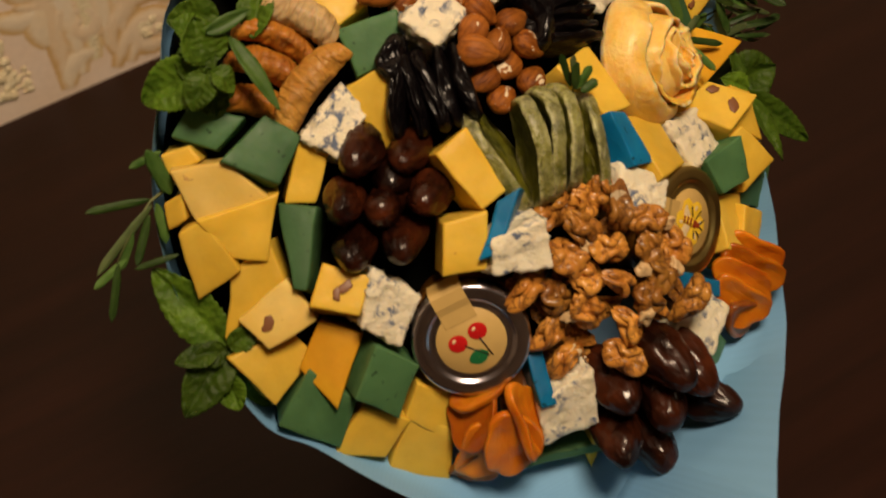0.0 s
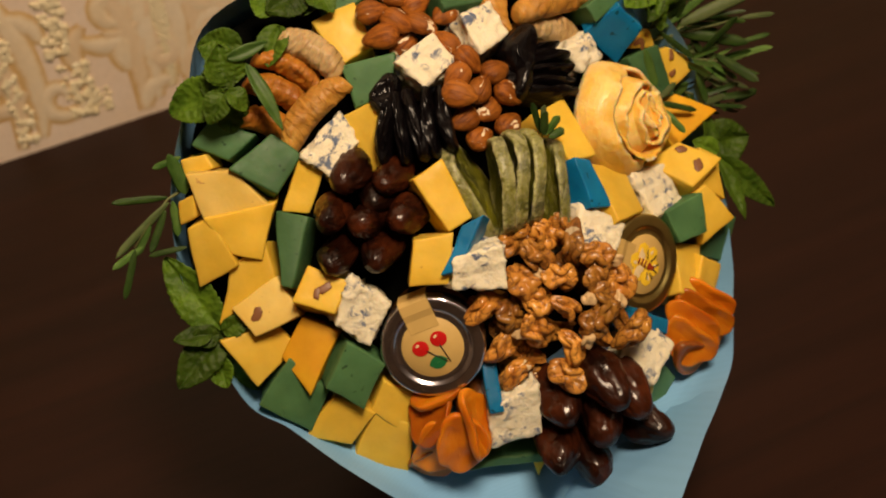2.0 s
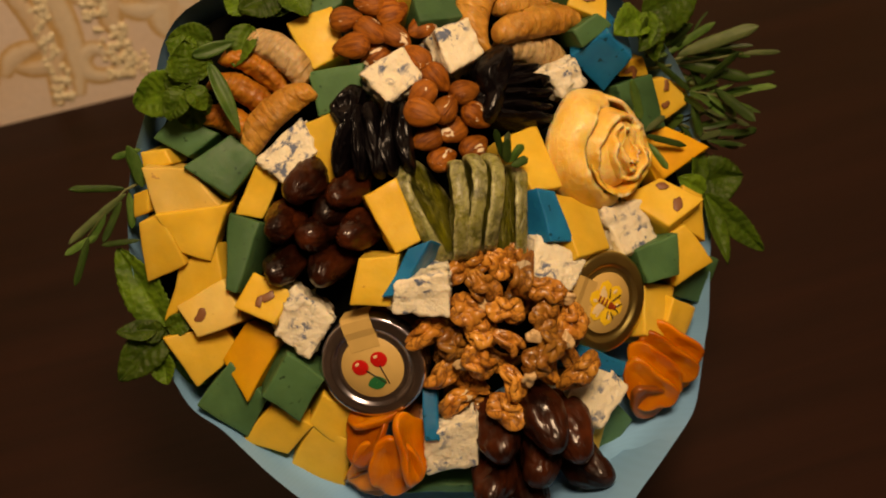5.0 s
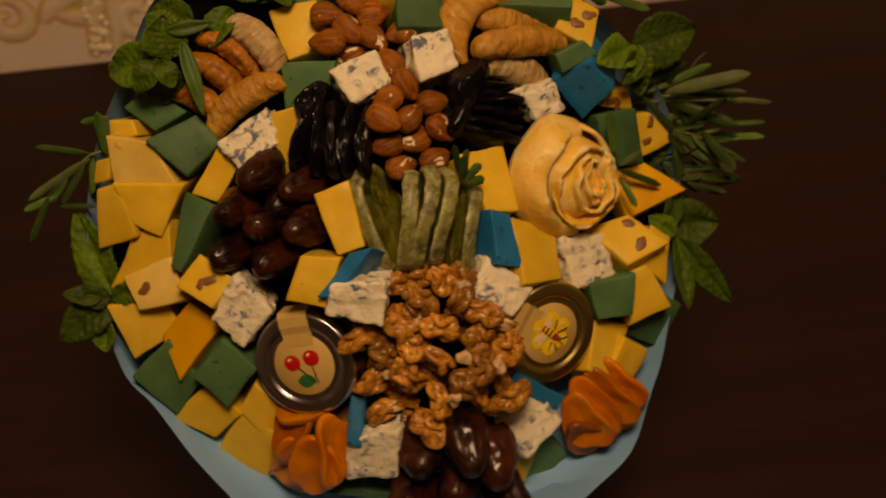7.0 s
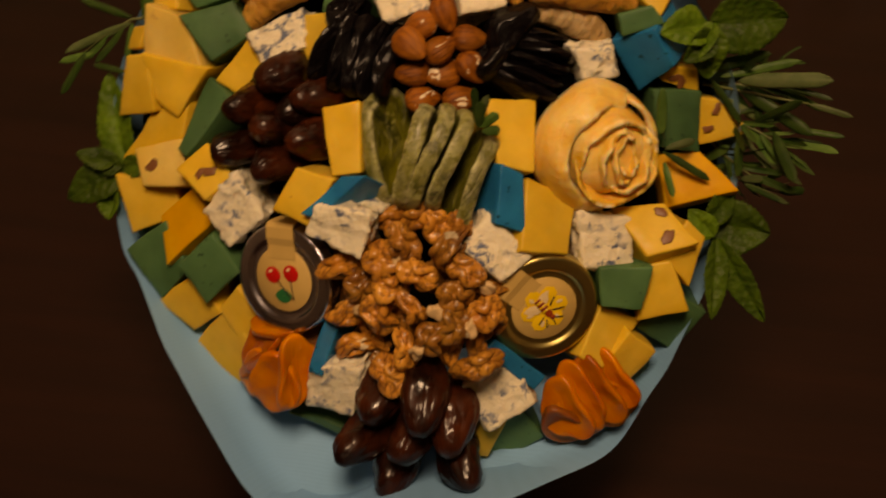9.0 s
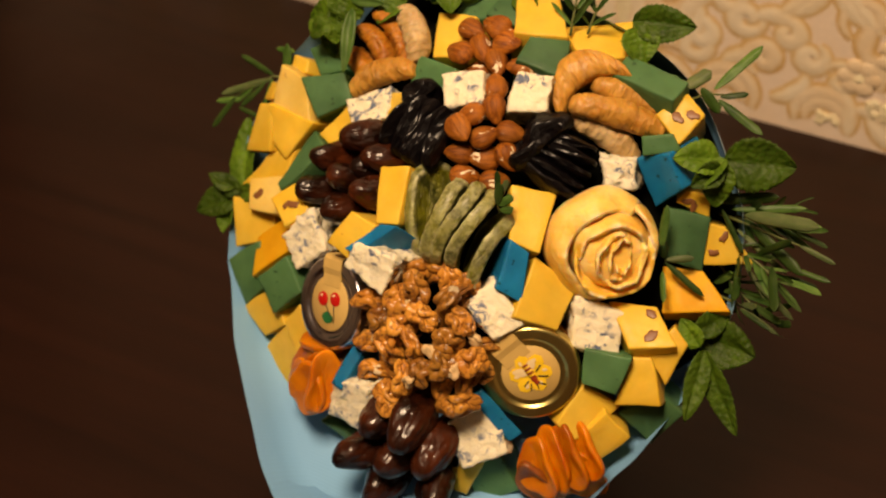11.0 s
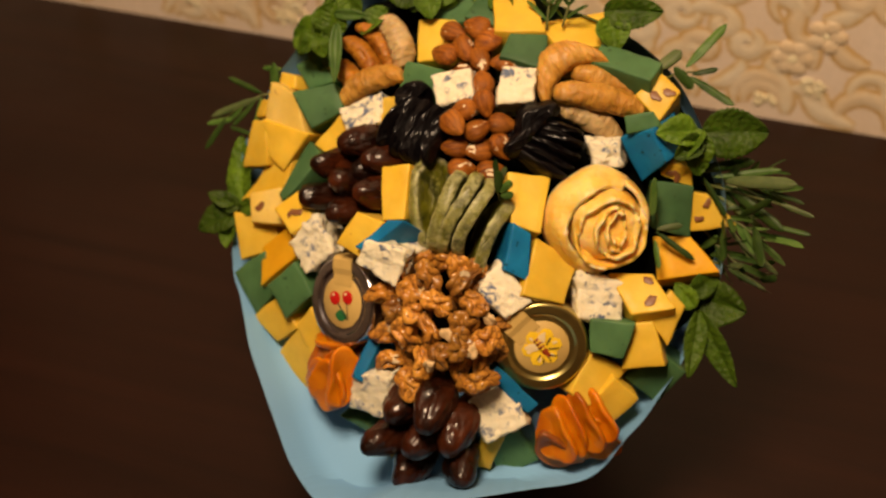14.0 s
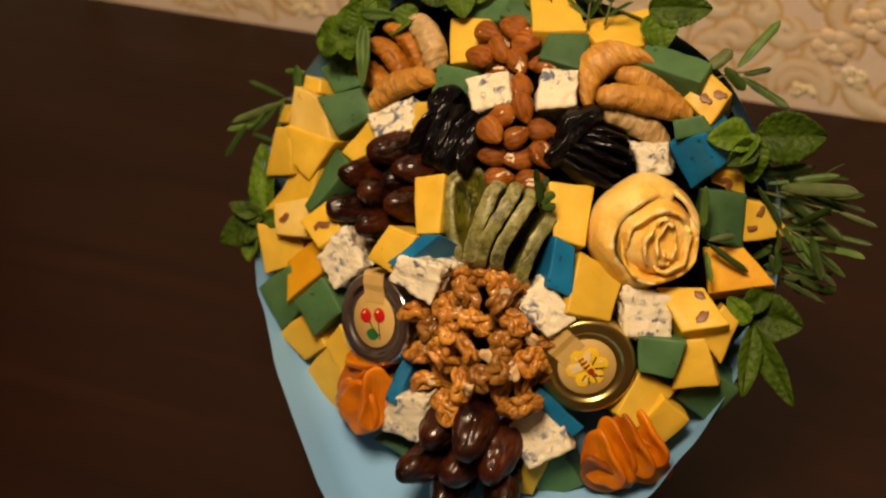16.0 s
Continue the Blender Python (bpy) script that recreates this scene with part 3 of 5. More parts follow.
def cheese(kind, u, v, n, tu, tv, spin, top, bottom, height, skew, slant=0, depth=32):
    """A cut chunk: a four-sided face with a level lower edge and an upper edge turned by slant, its sides drawn in towards the hidden end."""
    mat, name, label, bevel, rough, extra = kind
    cheese_count[0] += 1
    seed = Vector((cheese_count[0] * 3.7, 1.3, 8.1))
    top, bottom, height = top + 1.2, bottom + 1.2, height + 1.2
    cs, sn = math.cos(radians(slant)), math.sin(radians(slant))
    bm = bmesh.new()
    bmesh.ops.create_cube(bm, size=1.0)
    for w in bm.verts:
        shrink = 1.0 if w.co.z > 0 else 1.02
        if w.co.y > 0:
            x, y = skew / 2 + w.co.x * top * cs, height / 2 + w.co.x * top * sn
        else:
            x, y = -skew / 2 + w.co.x * bottom, -height / 2
        w.co = Vector((x * shrink, y * shrink, (w.co.z - 0.5) * depth)) * MM
    bmesh.ops.bevel(bm, geom=bm.edges[:], offset=bevel * MM, segments=2, affect="EDGES", profile=0.6)
    cuts = 11 if extra == 1 else 4
    bmesh.ops.subdivide_edges(bm, edges=[e for e in bm.edges if e.calc_length() > 0.006], cuts=cuts, use_grid_fill=True)
    for w in bm.verts:
        p = w.co * 1000
        d = noise.noise_vector(p * 0.045 + seed) * rough * 3.0 + noise.noise_vector(p * 0.15 + seed) * 0.3
        if extra == 1:
            crumble = max(0.0, noise.noise(p * 0.06 - seed) * 2) + (0.8 if p.z < -2 else 0.0)
            d += (noise.noise_vector(p * 0.10 - seed) * 1.3 + noise.noise_vector(p * 0.2 + seed) * 1.5 + noise.noise_vector(p * 0.45 + seed) * 1.0) * (0.5 + 1.2 * crumble)
        w.co += d * MM
    ob = food(name, mesh_of(name, bm, mat), spot(u, v, n, tu, tv, spin), label, "cheese", "cheese pieces in the bouquet")
    if extra >= 2:
        rng = random.Random(cheese_count[0])
        for _ in range(extra - 1):
            bit, size = bmesh.new(), rng.uniform(0.65, 1.05)
            bmesh.ops.create_icosphere(bit, subdivisions=3, radius=1)
            for w in bit.verts:
                r = size * (1 + 0.5 * noise.noise(Vector((w.co.x, w.co.y, 0)) * 1.2 + seed))
                w.co = Vector((w.co.x * 5.4 * r, w.co.y * 3.2 * r, w.co.z * 0.5)) * MM
            p = part("walnut_piece", bit, M_NUTBIT, ob)
            p.location = (rng.uniform(-0.2, 0.2) * bottom * MM, rng.uniform(-0.25, 0.25) * height * MM, 0.0003)
            p.rotation_euler = (0, 0, rng.uniform(0, 6))
    return ob


def nut_bm(seed):
    """A shelled walnut piece about 28 mm long: four smooth folds that wind to and fro beside the seams; half of them arched over a hollow."""
    long, wide, flat = ((16.0, 11.0, 8.5), (17.5, 9.5, 8.0), (14.0, 12.5, 8.0), (18.0, 8.5, 8.0))[seed % 4]
    rng = random.Random(seed + 40)
    s = Vector((seed * 5.17, seed * 2.31, seed * 1.7))
    path = []
    for side, centre in enumerate((50, 130, 230, 310)):
        turns, start = rng.uniform(1.5, 2.1), rng.uniform(0, 6.28)
        for i in range(70):
            lat = radians(-74 + 148 * i / 69)
            a = radians(centre + 30 * math.sin(start + 2 * math.pi * turns * i / 69) + 9 * noise.noise(Vector((i * 0.08, side * 3, 1)) + s))
            path.append((math.sin(lat), math.cos(lat) * math.sin(a), math.cos(lat) * math.cos(a)))
    path = np.array(path)
    bm = bmesh.new()
    bmesh.ops.create_icosphere(bm, subdivisions=5, radius=1)
    dirs = np.array([v.co.normalized()[:] for v in bm.verts])
    away = np.sqrt(np.maximum(0.0, 2 - 2 * (dirs @ path.T).max(axis=1)))
    for v, d in zip(bm.verts, away):
        p = v.co.normalized()
        d = float(d) + 0.05 * noise.noise(p * 2.5 + s)
        swell = math.sqrt(max(0.0, 1 - (d / 0.33) ** 2))
        r = 0.44 + 0.52 * swell ** 0.8 + 0.22 * noise.noise(p * 1.0 - s)
        x, y, z = p.x * r * long, p.y * r * wide, p.z * r * flat
        v.co = Vector((x, y, z - (0.0, 0.035, 0.02, 0.05)[seed % 4] * x * x)) * MM
    return bm


NUTS = [mesh_of("walnut", nut_bm(i), M_WALNUT) for i in range(12)]
nut_turn = random.Random(5)


def walnut(u, v, n, spin, s, lean=34):
    r = nut_turn
    m = spot(u, v, n, r.uniform(-lean, lean), r.uniform(-lean, lean), spin)
    return food("walnut", NUTS[r.randint(0, 11)], m @ Matrix.Diagonal((0.87 * s, 0.87 * s, 0.87 * s, 1)), "shelled light brown walnut half in a heap", "walnut", "walnut halves in the heap")


def almond_bm(seed):
    bm = bmesh.new()
    bmesh.ops.create_uvsphere(bm, u_segments=24, v_segments=18, radius=1)
    s = Vector((seed * 3.1, 4.4, seed))
    for v in bm.verts:
        x, y, z = v.co.z, v.co.x, v.co.y
        taper = 1.0 - 0.30 * x - 0.12 * x * x
        v.co = Vector((x * 11.0, y * 8.0 * taper, z * 5.2 * taper)) * MM
        v.co += noise.noise_vector(v.co * 180 + s) * 0.45 * MM
    return bm


ALMONDS = [mesh_of("almond", almond_bm(i), M_ALMOND) for i in range(5)]
almond_turn = random.Random(9)


def almond(u, v, n, tu, tv, spin, length, width):
    m = spot(u, v, n - 1, tu + almond_turn.uniform(-14, 14), tv + almond_turn.uniform(-14, 14), spin + almond_turn.choice((0, 180)))
    s = length / 20.8
    return food("almond", ALMONDS[almond_turn.randint(0, 4)], m @ Matrix.Diagonal((s, max(width / 14.2, 0.93), 1.2, 1)), "whole raw almond with brown skin", "almond", "almonds in the bouquet")


def date_bm(seed):
    """A dried date along x: blunt ends, flat dents and lengthwise folds of loose skin."""
    bm = bmesh.new()
    bmesh.ops.create_uvsphere(bm, u_segments=56, v_segments=40, radius=1)
    s = Vector((seed * 2.9, 7.7, seed * 1.1))
    for v in bm.verts:
        x, y, z = v.co.z, v.co.x, v.co.y
        a = math.atan2(z, y)
        q = Vector((x * 0.8, math.cos(a) * 1.7, math.sin(a) * 1.7))
        fold = math.exp(-(noise.noise(q * 1.2 + s) / 0.09) ** 2) + 0.6 * math.exp(-(noise.noise(q * 2.3 - s) / 0.10) ** 2)
        dent = noise.noise(Vector((x * 1.2, y * 0.9, z * 0.9)) + s)
        r = max(1e-4, 1 - x * x) ** -0.10 * (1 - 0.14 * x * x) * (1 + 0.26 * dent - 0.075 * fold)
        v.co = Vector((x * 20 * (1 + 0.06 * dent), y * 10.5 * r + 1.6 * math.sin(x * 2 + seed), z * 10.5 * r)) * MM
        v.co += noise.noise_vector(v.co * 230 + s) * 0.45 * MM
    return bm


DATES = [mesh_of("date", date_bm(i), M_DATE) for i in range(6)]
date_turn = random.Random(3)


def date(u, v, n, u2, v2, n2, width):
    """A date on a stick: its tip at (u, v, n), its hidden end at (u2, v2, n2)."""
    tip, end = Vector((u, v, n)), Vector((u2, v2, n2))
    x = (tip - end).normalized()
    y = Vector((0, 1, 0)).cross(x).normalized()
    turn = pose(0, 0, 0, date_turn.uniform(0, 360), 0, 0)
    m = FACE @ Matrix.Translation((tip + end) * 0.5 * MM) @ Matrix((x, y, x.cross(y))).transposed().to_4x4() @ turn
    return food("date", DATES[date_turn.randint(0, 5)], m @ Matrix.Diagonal(((tip - end).length / 40, width / 20.0, width / 20.0, 1)), "glossy dark brown dried date", "date", "dates in the bouquet")


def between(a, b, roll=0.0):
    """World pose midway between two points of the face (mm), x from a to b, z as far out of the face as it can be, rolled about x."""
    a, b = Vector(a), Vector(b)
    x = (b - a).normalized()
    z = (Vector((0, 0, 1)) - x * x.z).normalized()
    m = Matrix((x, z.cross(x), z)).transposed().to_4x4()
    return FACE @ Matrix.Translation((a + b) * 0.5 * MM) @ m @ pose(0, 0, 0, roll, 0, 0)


def prune_bm(seed):
    """A flat pitted prune, thin across y, its skin drawn into branching creases."""
    bm = bmesh.new()
    bmesh.ops.create_uvsphere(bm, u_segments=64, v_segments=48, radius=1)
    s = Vector((seed * 4.3, 2.7, seed * 1.9))
    for v in bm.verts:
        x, y, z = v.co.z, v.co.x, v.co.y
        a = math.atan2(z, y)
        q = Vector((x * 0.9, math.cos(a) * 1.25, math.sin(a) * 1.25))
        wrinkle = abs(noise.noise(q + s)) ** 0.8 + 0.40 * abs(noise.noise(q * 2.0 - s)) ** 0.7
        r = 1.06 + 0.20 * noise.noise(Vector((x, y, z)) * 1.4 + s) - 0.28 * wrinkle * min(1.0, 1.7 * (1 - x * x))
        fin = max(1e-4, 1 - x * x) ** -0.12
        v.co = Vector((x * 19 * (0.95 + 0.05 * r), y * 6.8 * r * fin + 2.0 * math.sin(x * 2.2 + seed), z * 13 * r * fin + 1.5 * x * x)) * MM
    return bm


PRUNES = [mesh_of("prune", prune_bm(i), M_PRUNE) for i in range(5)]
prune_turn = random.Random(4)


def prune(u, v, n, tu, tv, spin, length, width):
    m = spot(u, v, n - 3, tu + prune_turn.uniform(-8, 8), tv + prune_turn.uniform(-8, 8), spin)
    return food("prune", PRUNES[prune_turn.randint(0, 4)], m @ Matrix.Diagonal((length / 31, width / 10.0, 1.1, 1)), "shiny black wrinkled prune", "prune", "prunes in the bouquet")


def bent_bm(seed, half, wide, thick, bend, ribs):
    """A bent plump crescent along x with fine cross wrinkles: dried fruit."""
    bm = bmesh.new()
    bmesh.ops.create_uvsphere(bm, u_segments=40, v_segments=56, radius=1)
    s = Vector((seed * 1.9, seed * 3.3, 5.5))
    for v in bm.verts:
        x, y, z = v.co.z, v.co.x, v.co.y
        fat = max(1e-4, 1 - x * x) ** -0.38 * (1 - 0.24 * abs(x) ** 4)
        k = 1.04 + 0.13 * noise.noise(Vector((x * 1.6, y, z)) * 1.3 + s) + ribs * math.sin(x * 21 + 3.0 * noise.noise(Vector((x * 2, y, z)) + s))
        k -= 0.11 * math.exp(-(noise.noise(Vector((x * 3.6, y * 0.7, z * 0.7)) + s) / 0.08) ** 2) - 0.06 * noise.noise(Vector((x * 7, y * 3, z * 3)) + s)
        px = math.copysign(abs(x) ** 0.85, x) * half
        v.co = Vector((px, y * wide * k * fat + bend * (0.5 - x * x), z * thick * k * fat)) * MM
    return bm


FIGS = [mesh_of("dried_fig", bent_bm(i, 23, 7.0, 8.0, (13, 2.5, 2.0, 5)[i], 0.012), M_FIG) for i in range(4)]
FIGS_PALE = [mesh_of("dried_fig", bent_bm(9 + i, 23, 7.0, 8.0, (3, 4)[i], 0.02), M_FIG_PALE) for i in range(2)]
FIGS_DARK = [mesh_of("dried_fig", bent_bm(20 + i, 23, 7.0, 9.0, (7, 6, 5)[i], 0.014), M_FIG_DARK) for i in range(3)]


def apricot_bm(seed):
    """A flattened dried apricot half, cupped, with a thick soft rim."""
    bm = bmesh.new()
    bmesh.ops.create_uvsphere(bm, u_segments=40, v_segments=24, radius=1)
    s = Vector((seed * 1.9, seed * 3.3, 5.5))
    for v in bm.verts:
        x, y, z = v.co
        rho = math.sqrt(x * x + y * y)
        k = 1 + 0.16 * noise.noise(Vector((x, y, 0)) * 1.6 + s)
        w = Vector((x * 18 * k, y * 11.5 * k, math.copysign(abs(z) ** 0.55, z) * (2.5 + 0.8 * rho ** 4)))
        w.z += 3.5 * y * y + (1.2 if seed % 2 else -1.0) * x * x + 0.7 * noise.noise(Vector((x, y, z)) * 1.6 + s) + 0.25 * noise.noise(Vector((x, y, z)) * 4 + s)
        w.y += (3.5 if seed % 2 else 1.5) * x * x
        v.co = w * MM
    return bm


APRICOTS = [mesh_of("dried_apricot", apricot_bm(i), M_APRICOT) for i in range(5)]
APRICOTS_BROWN = [mesh_of("dried_apricot", apricot_bm(10 + i), M_APRICOT_BROWN) for i in range(5)]
fruit_turn = random.Random(8)


def fig(a, b, width, mesh, label, roll=0.0):
    """A fig from a to b, points of the face in mm."""
    length = (Vector(b) - Vector(a)).length + 4
    return food("dried_fig", mesh, between(a, b, roll) @ Matrix.Diagonal((length / 46, width / 14.0, 1.15, 1)), label, "dried fig", "dried figs in the bouquet")


def apricot(u, v, n, tu, tv, spin, length, width, dark=False):
    m = spot(u, v, n, tu, tv, spin)
    return food("dried_apricot", (APRICOTS_BROWN if dark else APRICOTS)[fruit_turn.randint(0, 4)], m @ Matrix.Diagonal((length / 36, width / 23, 1.45, 1)),
                "brown dried apricot with a leathery skin" if dark else "soft orange dried apricot", "dried apricot", "dried apricots in the bouquet")


cheese(GREEN, -154, 112, -25, -13, 9, -43, 30, 25, 19, 7, 4)
cheese(GREEN, -134, 89, -1, 0, 8, -47, 22, 32, 30, 7, -10)
cheese(CREAM, -166, 80, -10, -16, 0, -6, 29, 42, 29, -11, -11)
cheese(YELLOW, -174, 102, -25, -20, 0, -1, 15, 19, 10, -1, -5)
cheese(YELLOW, -163, 53, -8, -14, -8, -31, 45, 18, 27, -11, 27)
cheese(YELLOW, -186, 50, -15, -22, -6, 14, 15, 27, 34, 7, -6)
cheese(YELLOW, -189, 78, -21, -32, -2, 5, 11, 12, 13, 4)
cheese(YELLOW, -169, 26, -15, -24, 10, 18, 27, 46, 22, 19, -5)
cheese(WALNUTCREAM, -166, 4, -8, -17, 6, -74, 28, 22, 31, 3, -6)
cheese(YELLOW, -174, -20, -19, -2, -3, -70, 19, 36, 34, 4, -1)
cheese(ORANGE, -150, -29, -7, -20, 9, -76, 24, 29, 30, -18, 34)
cheese(WALNUTCHEESE, -133, 6, 13, -12, 16, -39, 26, 26, 22, 3, -4)
cheese(GREEN, -141, 35, 0, -21, 18, -40, 21, 6, 44, -10, 2)
cheese(YELLOW, -119, 67, -4, -13, -3, -22, 16, 16, 30, 9, -16)
cheese(BLUE, -96, 87, 8, -11, 9, 31, 37, 28, 21, 3, -6)
cheese(YELLOW, -73, 83, 14, -37, 1, 7, 26, 15, 37, 3, -3)
cheese(YELLOW, -48, 36, 42, -4, 6, 13, 22, 16, 38, 2, -1)
cheese(YELLOW, -69, 2, 42, -14, 1, -16, 24, 22, 28, 5, 5)
cheese(TEAL, -51, 5, 52, -22, 16, -9, 14, 9, 26, 22, 10)
cheese(BLUE, -45, -12, 53, -5, -7, -18, 32, 35, 23, -1, 15)
cheese(BLUE, -114, -16, 16, -2, -10, -50, 30, 25, 30, -6, -3)
cheese(GREEN, -129, -53, 6, -6, -13, -50, 27, 28, 31, -5, 2)
cheese(GREEN, -165, -55, -14, -16, -9, -46, 32, 36, 32, -1, -10)
cheese(YELLOW, -144, -81, -14, -19, -16, -27, 29, 28, 28, 11, -14)
cheese(YELLOW, -120, -105, -17, -18, -21, -30, 26, 38, 36, -2, -6)
cheese(YELLOW, -109, -82, -5, -13, -19, -49, 27, 29, 24, -7, 8)
cheese(TEAL, -53, -87, 24, -8, 12, -12, 8, 8, 33, 0)
cheese(BLUE, -46, -112, 25, -21, -19, 8, 32, 33, 30, 9, 5)
cheese(BLUE, 50, -103, 27, 14, 0, -50, 34, 32, 32, 0)
cheese(TEAL, 59, -85, 24, 30, 6, -30, 40, 40, 9, 2)
cheese(BLUE, 42, -17, 37, 17, 8, -33, 38, 31, 23, 2, -4)
cheese(YELLOW, 69, 0, 21, 38, 25, 11, 33, 31, 37, 6, -17)
cheese(TEAL, 48, 12, 36, 32, 5, -11, 14, 19, 31, -9, -11)
cheese(YELLOW, 45, 47, 27, 21, 19, 1, 30, 20, 38, -7, 10)
cheese(BLUE, 104, -11, 3, 26, 6, 4, 36, 30, 30, -3, -8)
cheese(WALNUTCHEESE, 130, -1, -4, 3, 27, 23, 30, 31, 31, -12, -10)
cheese(YELLOW, 150, -14, -13, 10, 5, -41, 14, 23, 25, -11, 0)
cheese(GREEN, 116, -37, 6, 11, -3, -1, 31, 23, 23, -1, 5)
cheese(YELLOW, 138, -38, -7, 6, -5, 15, 13, 30, 31, 2, -3)
cheese(YELLOW, 109, -70, -4, 32, 0, -34, 31, 18, 35, -2, 19)
cheese(YELLOW, 122, -86, -12, 32, -21, -53, 26, 24, 34, -8, 9)
cheese(GREEN, 149, -61, -29, 18, -20, -37, 20, 32, 31, 2, -1)
cheese(ORANGE, 148, 28, -30, 4, 13, 20, 25, 43, 30, -8, -10)
cheese(WALNUTCHEESE, 160, 63, -35, 20, -2, 16, 12, 34, 26, -9, -16)
cheese(WALNUTCHEESE, 137, 85, -23, 20, -23, -19, 14, 24, 12, -2, 8)
cheese(GREEN, 137, 60, -25, 20, -6, -5, 29, 28, 33, -8, 5)
cheese(TEAL, 113, 95, -8, -19, -32, 51, 28, 30, 28, 9, -20)
cheese(BLUE, 86, 89, -4, 8, -8, 16, 22, 20, 19, -2, -6)
cheese(GREEN, 107, 115, 0, 4, -6, 22, 19, 24, 12, -2)
cheese(WALNUTCHEESE, 115, 137, -10, 6, 21, 67, 24, 26, 21, 5, -12)
cheese(GREEN, 87, 156, -9, -1, 37, -13, 47, 47, 19, -1)
cheese(YELLOW, 46, 172, -24, 14, 37, 35, 49, 34, 29, 2)
cheese(YELLOW, 2, 178, -9, 10, 36, 19, 28, 36, 33, -4, -6)
cheese(GREEN, 17, 155, 0, 13, 30, 1, 23, 37, 27, -3)
cheese(YELLOW, -59, 150, -15, -9, 17, 8, 29, 21, 32, 1, -2)
cheese(GREEN, -58, 117, 6, -16, 8, -1, 34, 25, 24, 4, -6)
cheese(BLUE, -25, 117, 24, -2, 12, 22, 30, 26, 23, 0, -4)
cheese(BLUE, 20, 126, 18, 13, 14, 16, 23, 26, 25, 4, -7)
cheese(GREEN, -44, -146, -4, -19, -34, -7, 37, 52, 7, 17)
cheese(YELLOW, -31, -150, -3, -17, -39, -82, 20, 12, 9, -23)
cheese(GREEN, 60, -134, -2, 20, -28, 30, 24, 32, 30, 4)
cheese(YELLOW, 46, -134, 10, 10, -30, -10, 14, 10, 36, 2)
cheese(GREEN, -48, 177, -27, -6, 24, 14, 28, 36, 24, 4)
cheese(GREEN, -20, 180, -20, 4, 26, -8, 26, 32, 26, 0)
almond(-41, 157, -3, -12, 29, -11, 20, 14)
almond(-24, 163, -3, -4, 32, -9, 20, 16)
almond(-13, 155, -1, 2, 29, -3, 20, 19)
almond(-43, 140, 4, -14, 24, -20, 23, 16)
almond(-29, 146, 2, -7, 27, -48, 22, 14)
almond(-15, 140, 4, 1, 25, -53, 22, 14)
almond(2, 141, 1, 9, 25, 26, 20, 14)
almond(-29, 131, -4, -6, 24, 21, 20, 14)
almond(-7, 124, 14, 5, 23, -63, 20, 14)
almond(-0, 109, 24, 9, 21, -64, 20, 14)
almond(-13, 101, 31, 1, 21, 31, 20, 14)
almond(-16, 91, 36, -1, 21, -37, 22, 16)
almond(0, 90, 28, 12, 21, 44, 20, 14)
almond(15, 97, 23, 18, 19, 10, 20, 14)
almond(-15, 75, 26, 3, 20, 17, 20, 14)
almond(2, 76, 22, 16, 21, 28, 20, 15)
almond(18, 81, 24, 22, 19, -44, 20, 14)
almond(-8, 61, 23, 10, 19, 19, 20, 14)
almond(13, 63, 22, 23, 20, 27, 20, 14)
TAN, BROWN, PALE = "wrinkled tan dried fig piece", "dark orange-brown wrinkled dried fig piece", "pale cream dried fig piece with a sugary bloom"
fig((-97, 160, -12), (-73, 128, -4), 19, FIGS_PALE[0], PALE)
fig((-116, 154, -16), (-85, 122, -18), 15, FIGS_DARK[0], BROWN)
fig((-127, 141, -17), (-97, 112, -19), 16, FIGS_DARK[1], BROWN)
fig((-138, 122, -26), (-110, 100, -20), 16, FIGS_DARK[2], BROWN)
fig((-120, 96, -10), (-75, 122, 2), 18, FIGS[3], TAN)
fig((31, 124, 2), (64, 161, -10), 22, FIGS[0], TAN)
fig((53, 144, -8), (102, 136, -28), 17, FIGS[1], TAN)
fig((46, 127, 8), (103, 126, -16), 18, FIGS[2], TAN)
fig((46, 118, -4), (90, 104, -22), 18, FIGS_PALE[1], PALE)
walnut(-33, -14, 45, 96, 0.96)
walnut(-8, -16, 54, -45, 1.00)
walnut(14, -19, 56, -111, 1.04)
walnut(-43, -36, 38, 9, 1.08)
walnut(-20, -28, 48, 96, 1.12)
walnut(1, -33, 54, -21, 0.96)
walnut(-32, -47, 39, 93, 1.00)
walnut(-13, -44, 48, -6, 1.04)
walnut(-39, -65, 32, 39, 1.08)
walnut(-20, -61, 43, -63, 1.12)
walnut(2, -55, 53, 123, 0.96)
walnut(24, -43, 55, 135, 1.00)
walnut(27, -28, 54, -33, 1.04)
walnut(41, -51, 50, -156, 1.08)
walnut(25, -58, 55, -120, 1.12)
walnut(11, -69, 55, -111, 0.96)
walnut(-2, -80, 49, 96, 1.00)
walnut(-11, -94, 45, 126, 1.04)
walnut(40, -81, 52, -156, 1.08)
walnut(-36, -83, 27, 18, 1.0)
walnut(-20, -7, 33, 8, 1.02, 50)
walnut(-47, -42, 12, 92, 1.02, 50)
walnut(12, -38, 36, -66, 1.02, 50)
walnut(21, -74, 36, -106, 1.02, 50)
walnut(35, -67, 34, -84, 1.02, 50)
walnut(-24, -75, 19, 80, 1.02, 50)
walnut(-8, -66, 29, -28, 1.02, 50)
walnut(21, -10, 35, -68, 1.02, 50)
walnut(-39, -38, 17, -0, 1.02, 50)
walnut(-31, -56, 18, 14, 1.02, 50)
walnut(-28, -72, 17, -56, 1.02, 50)
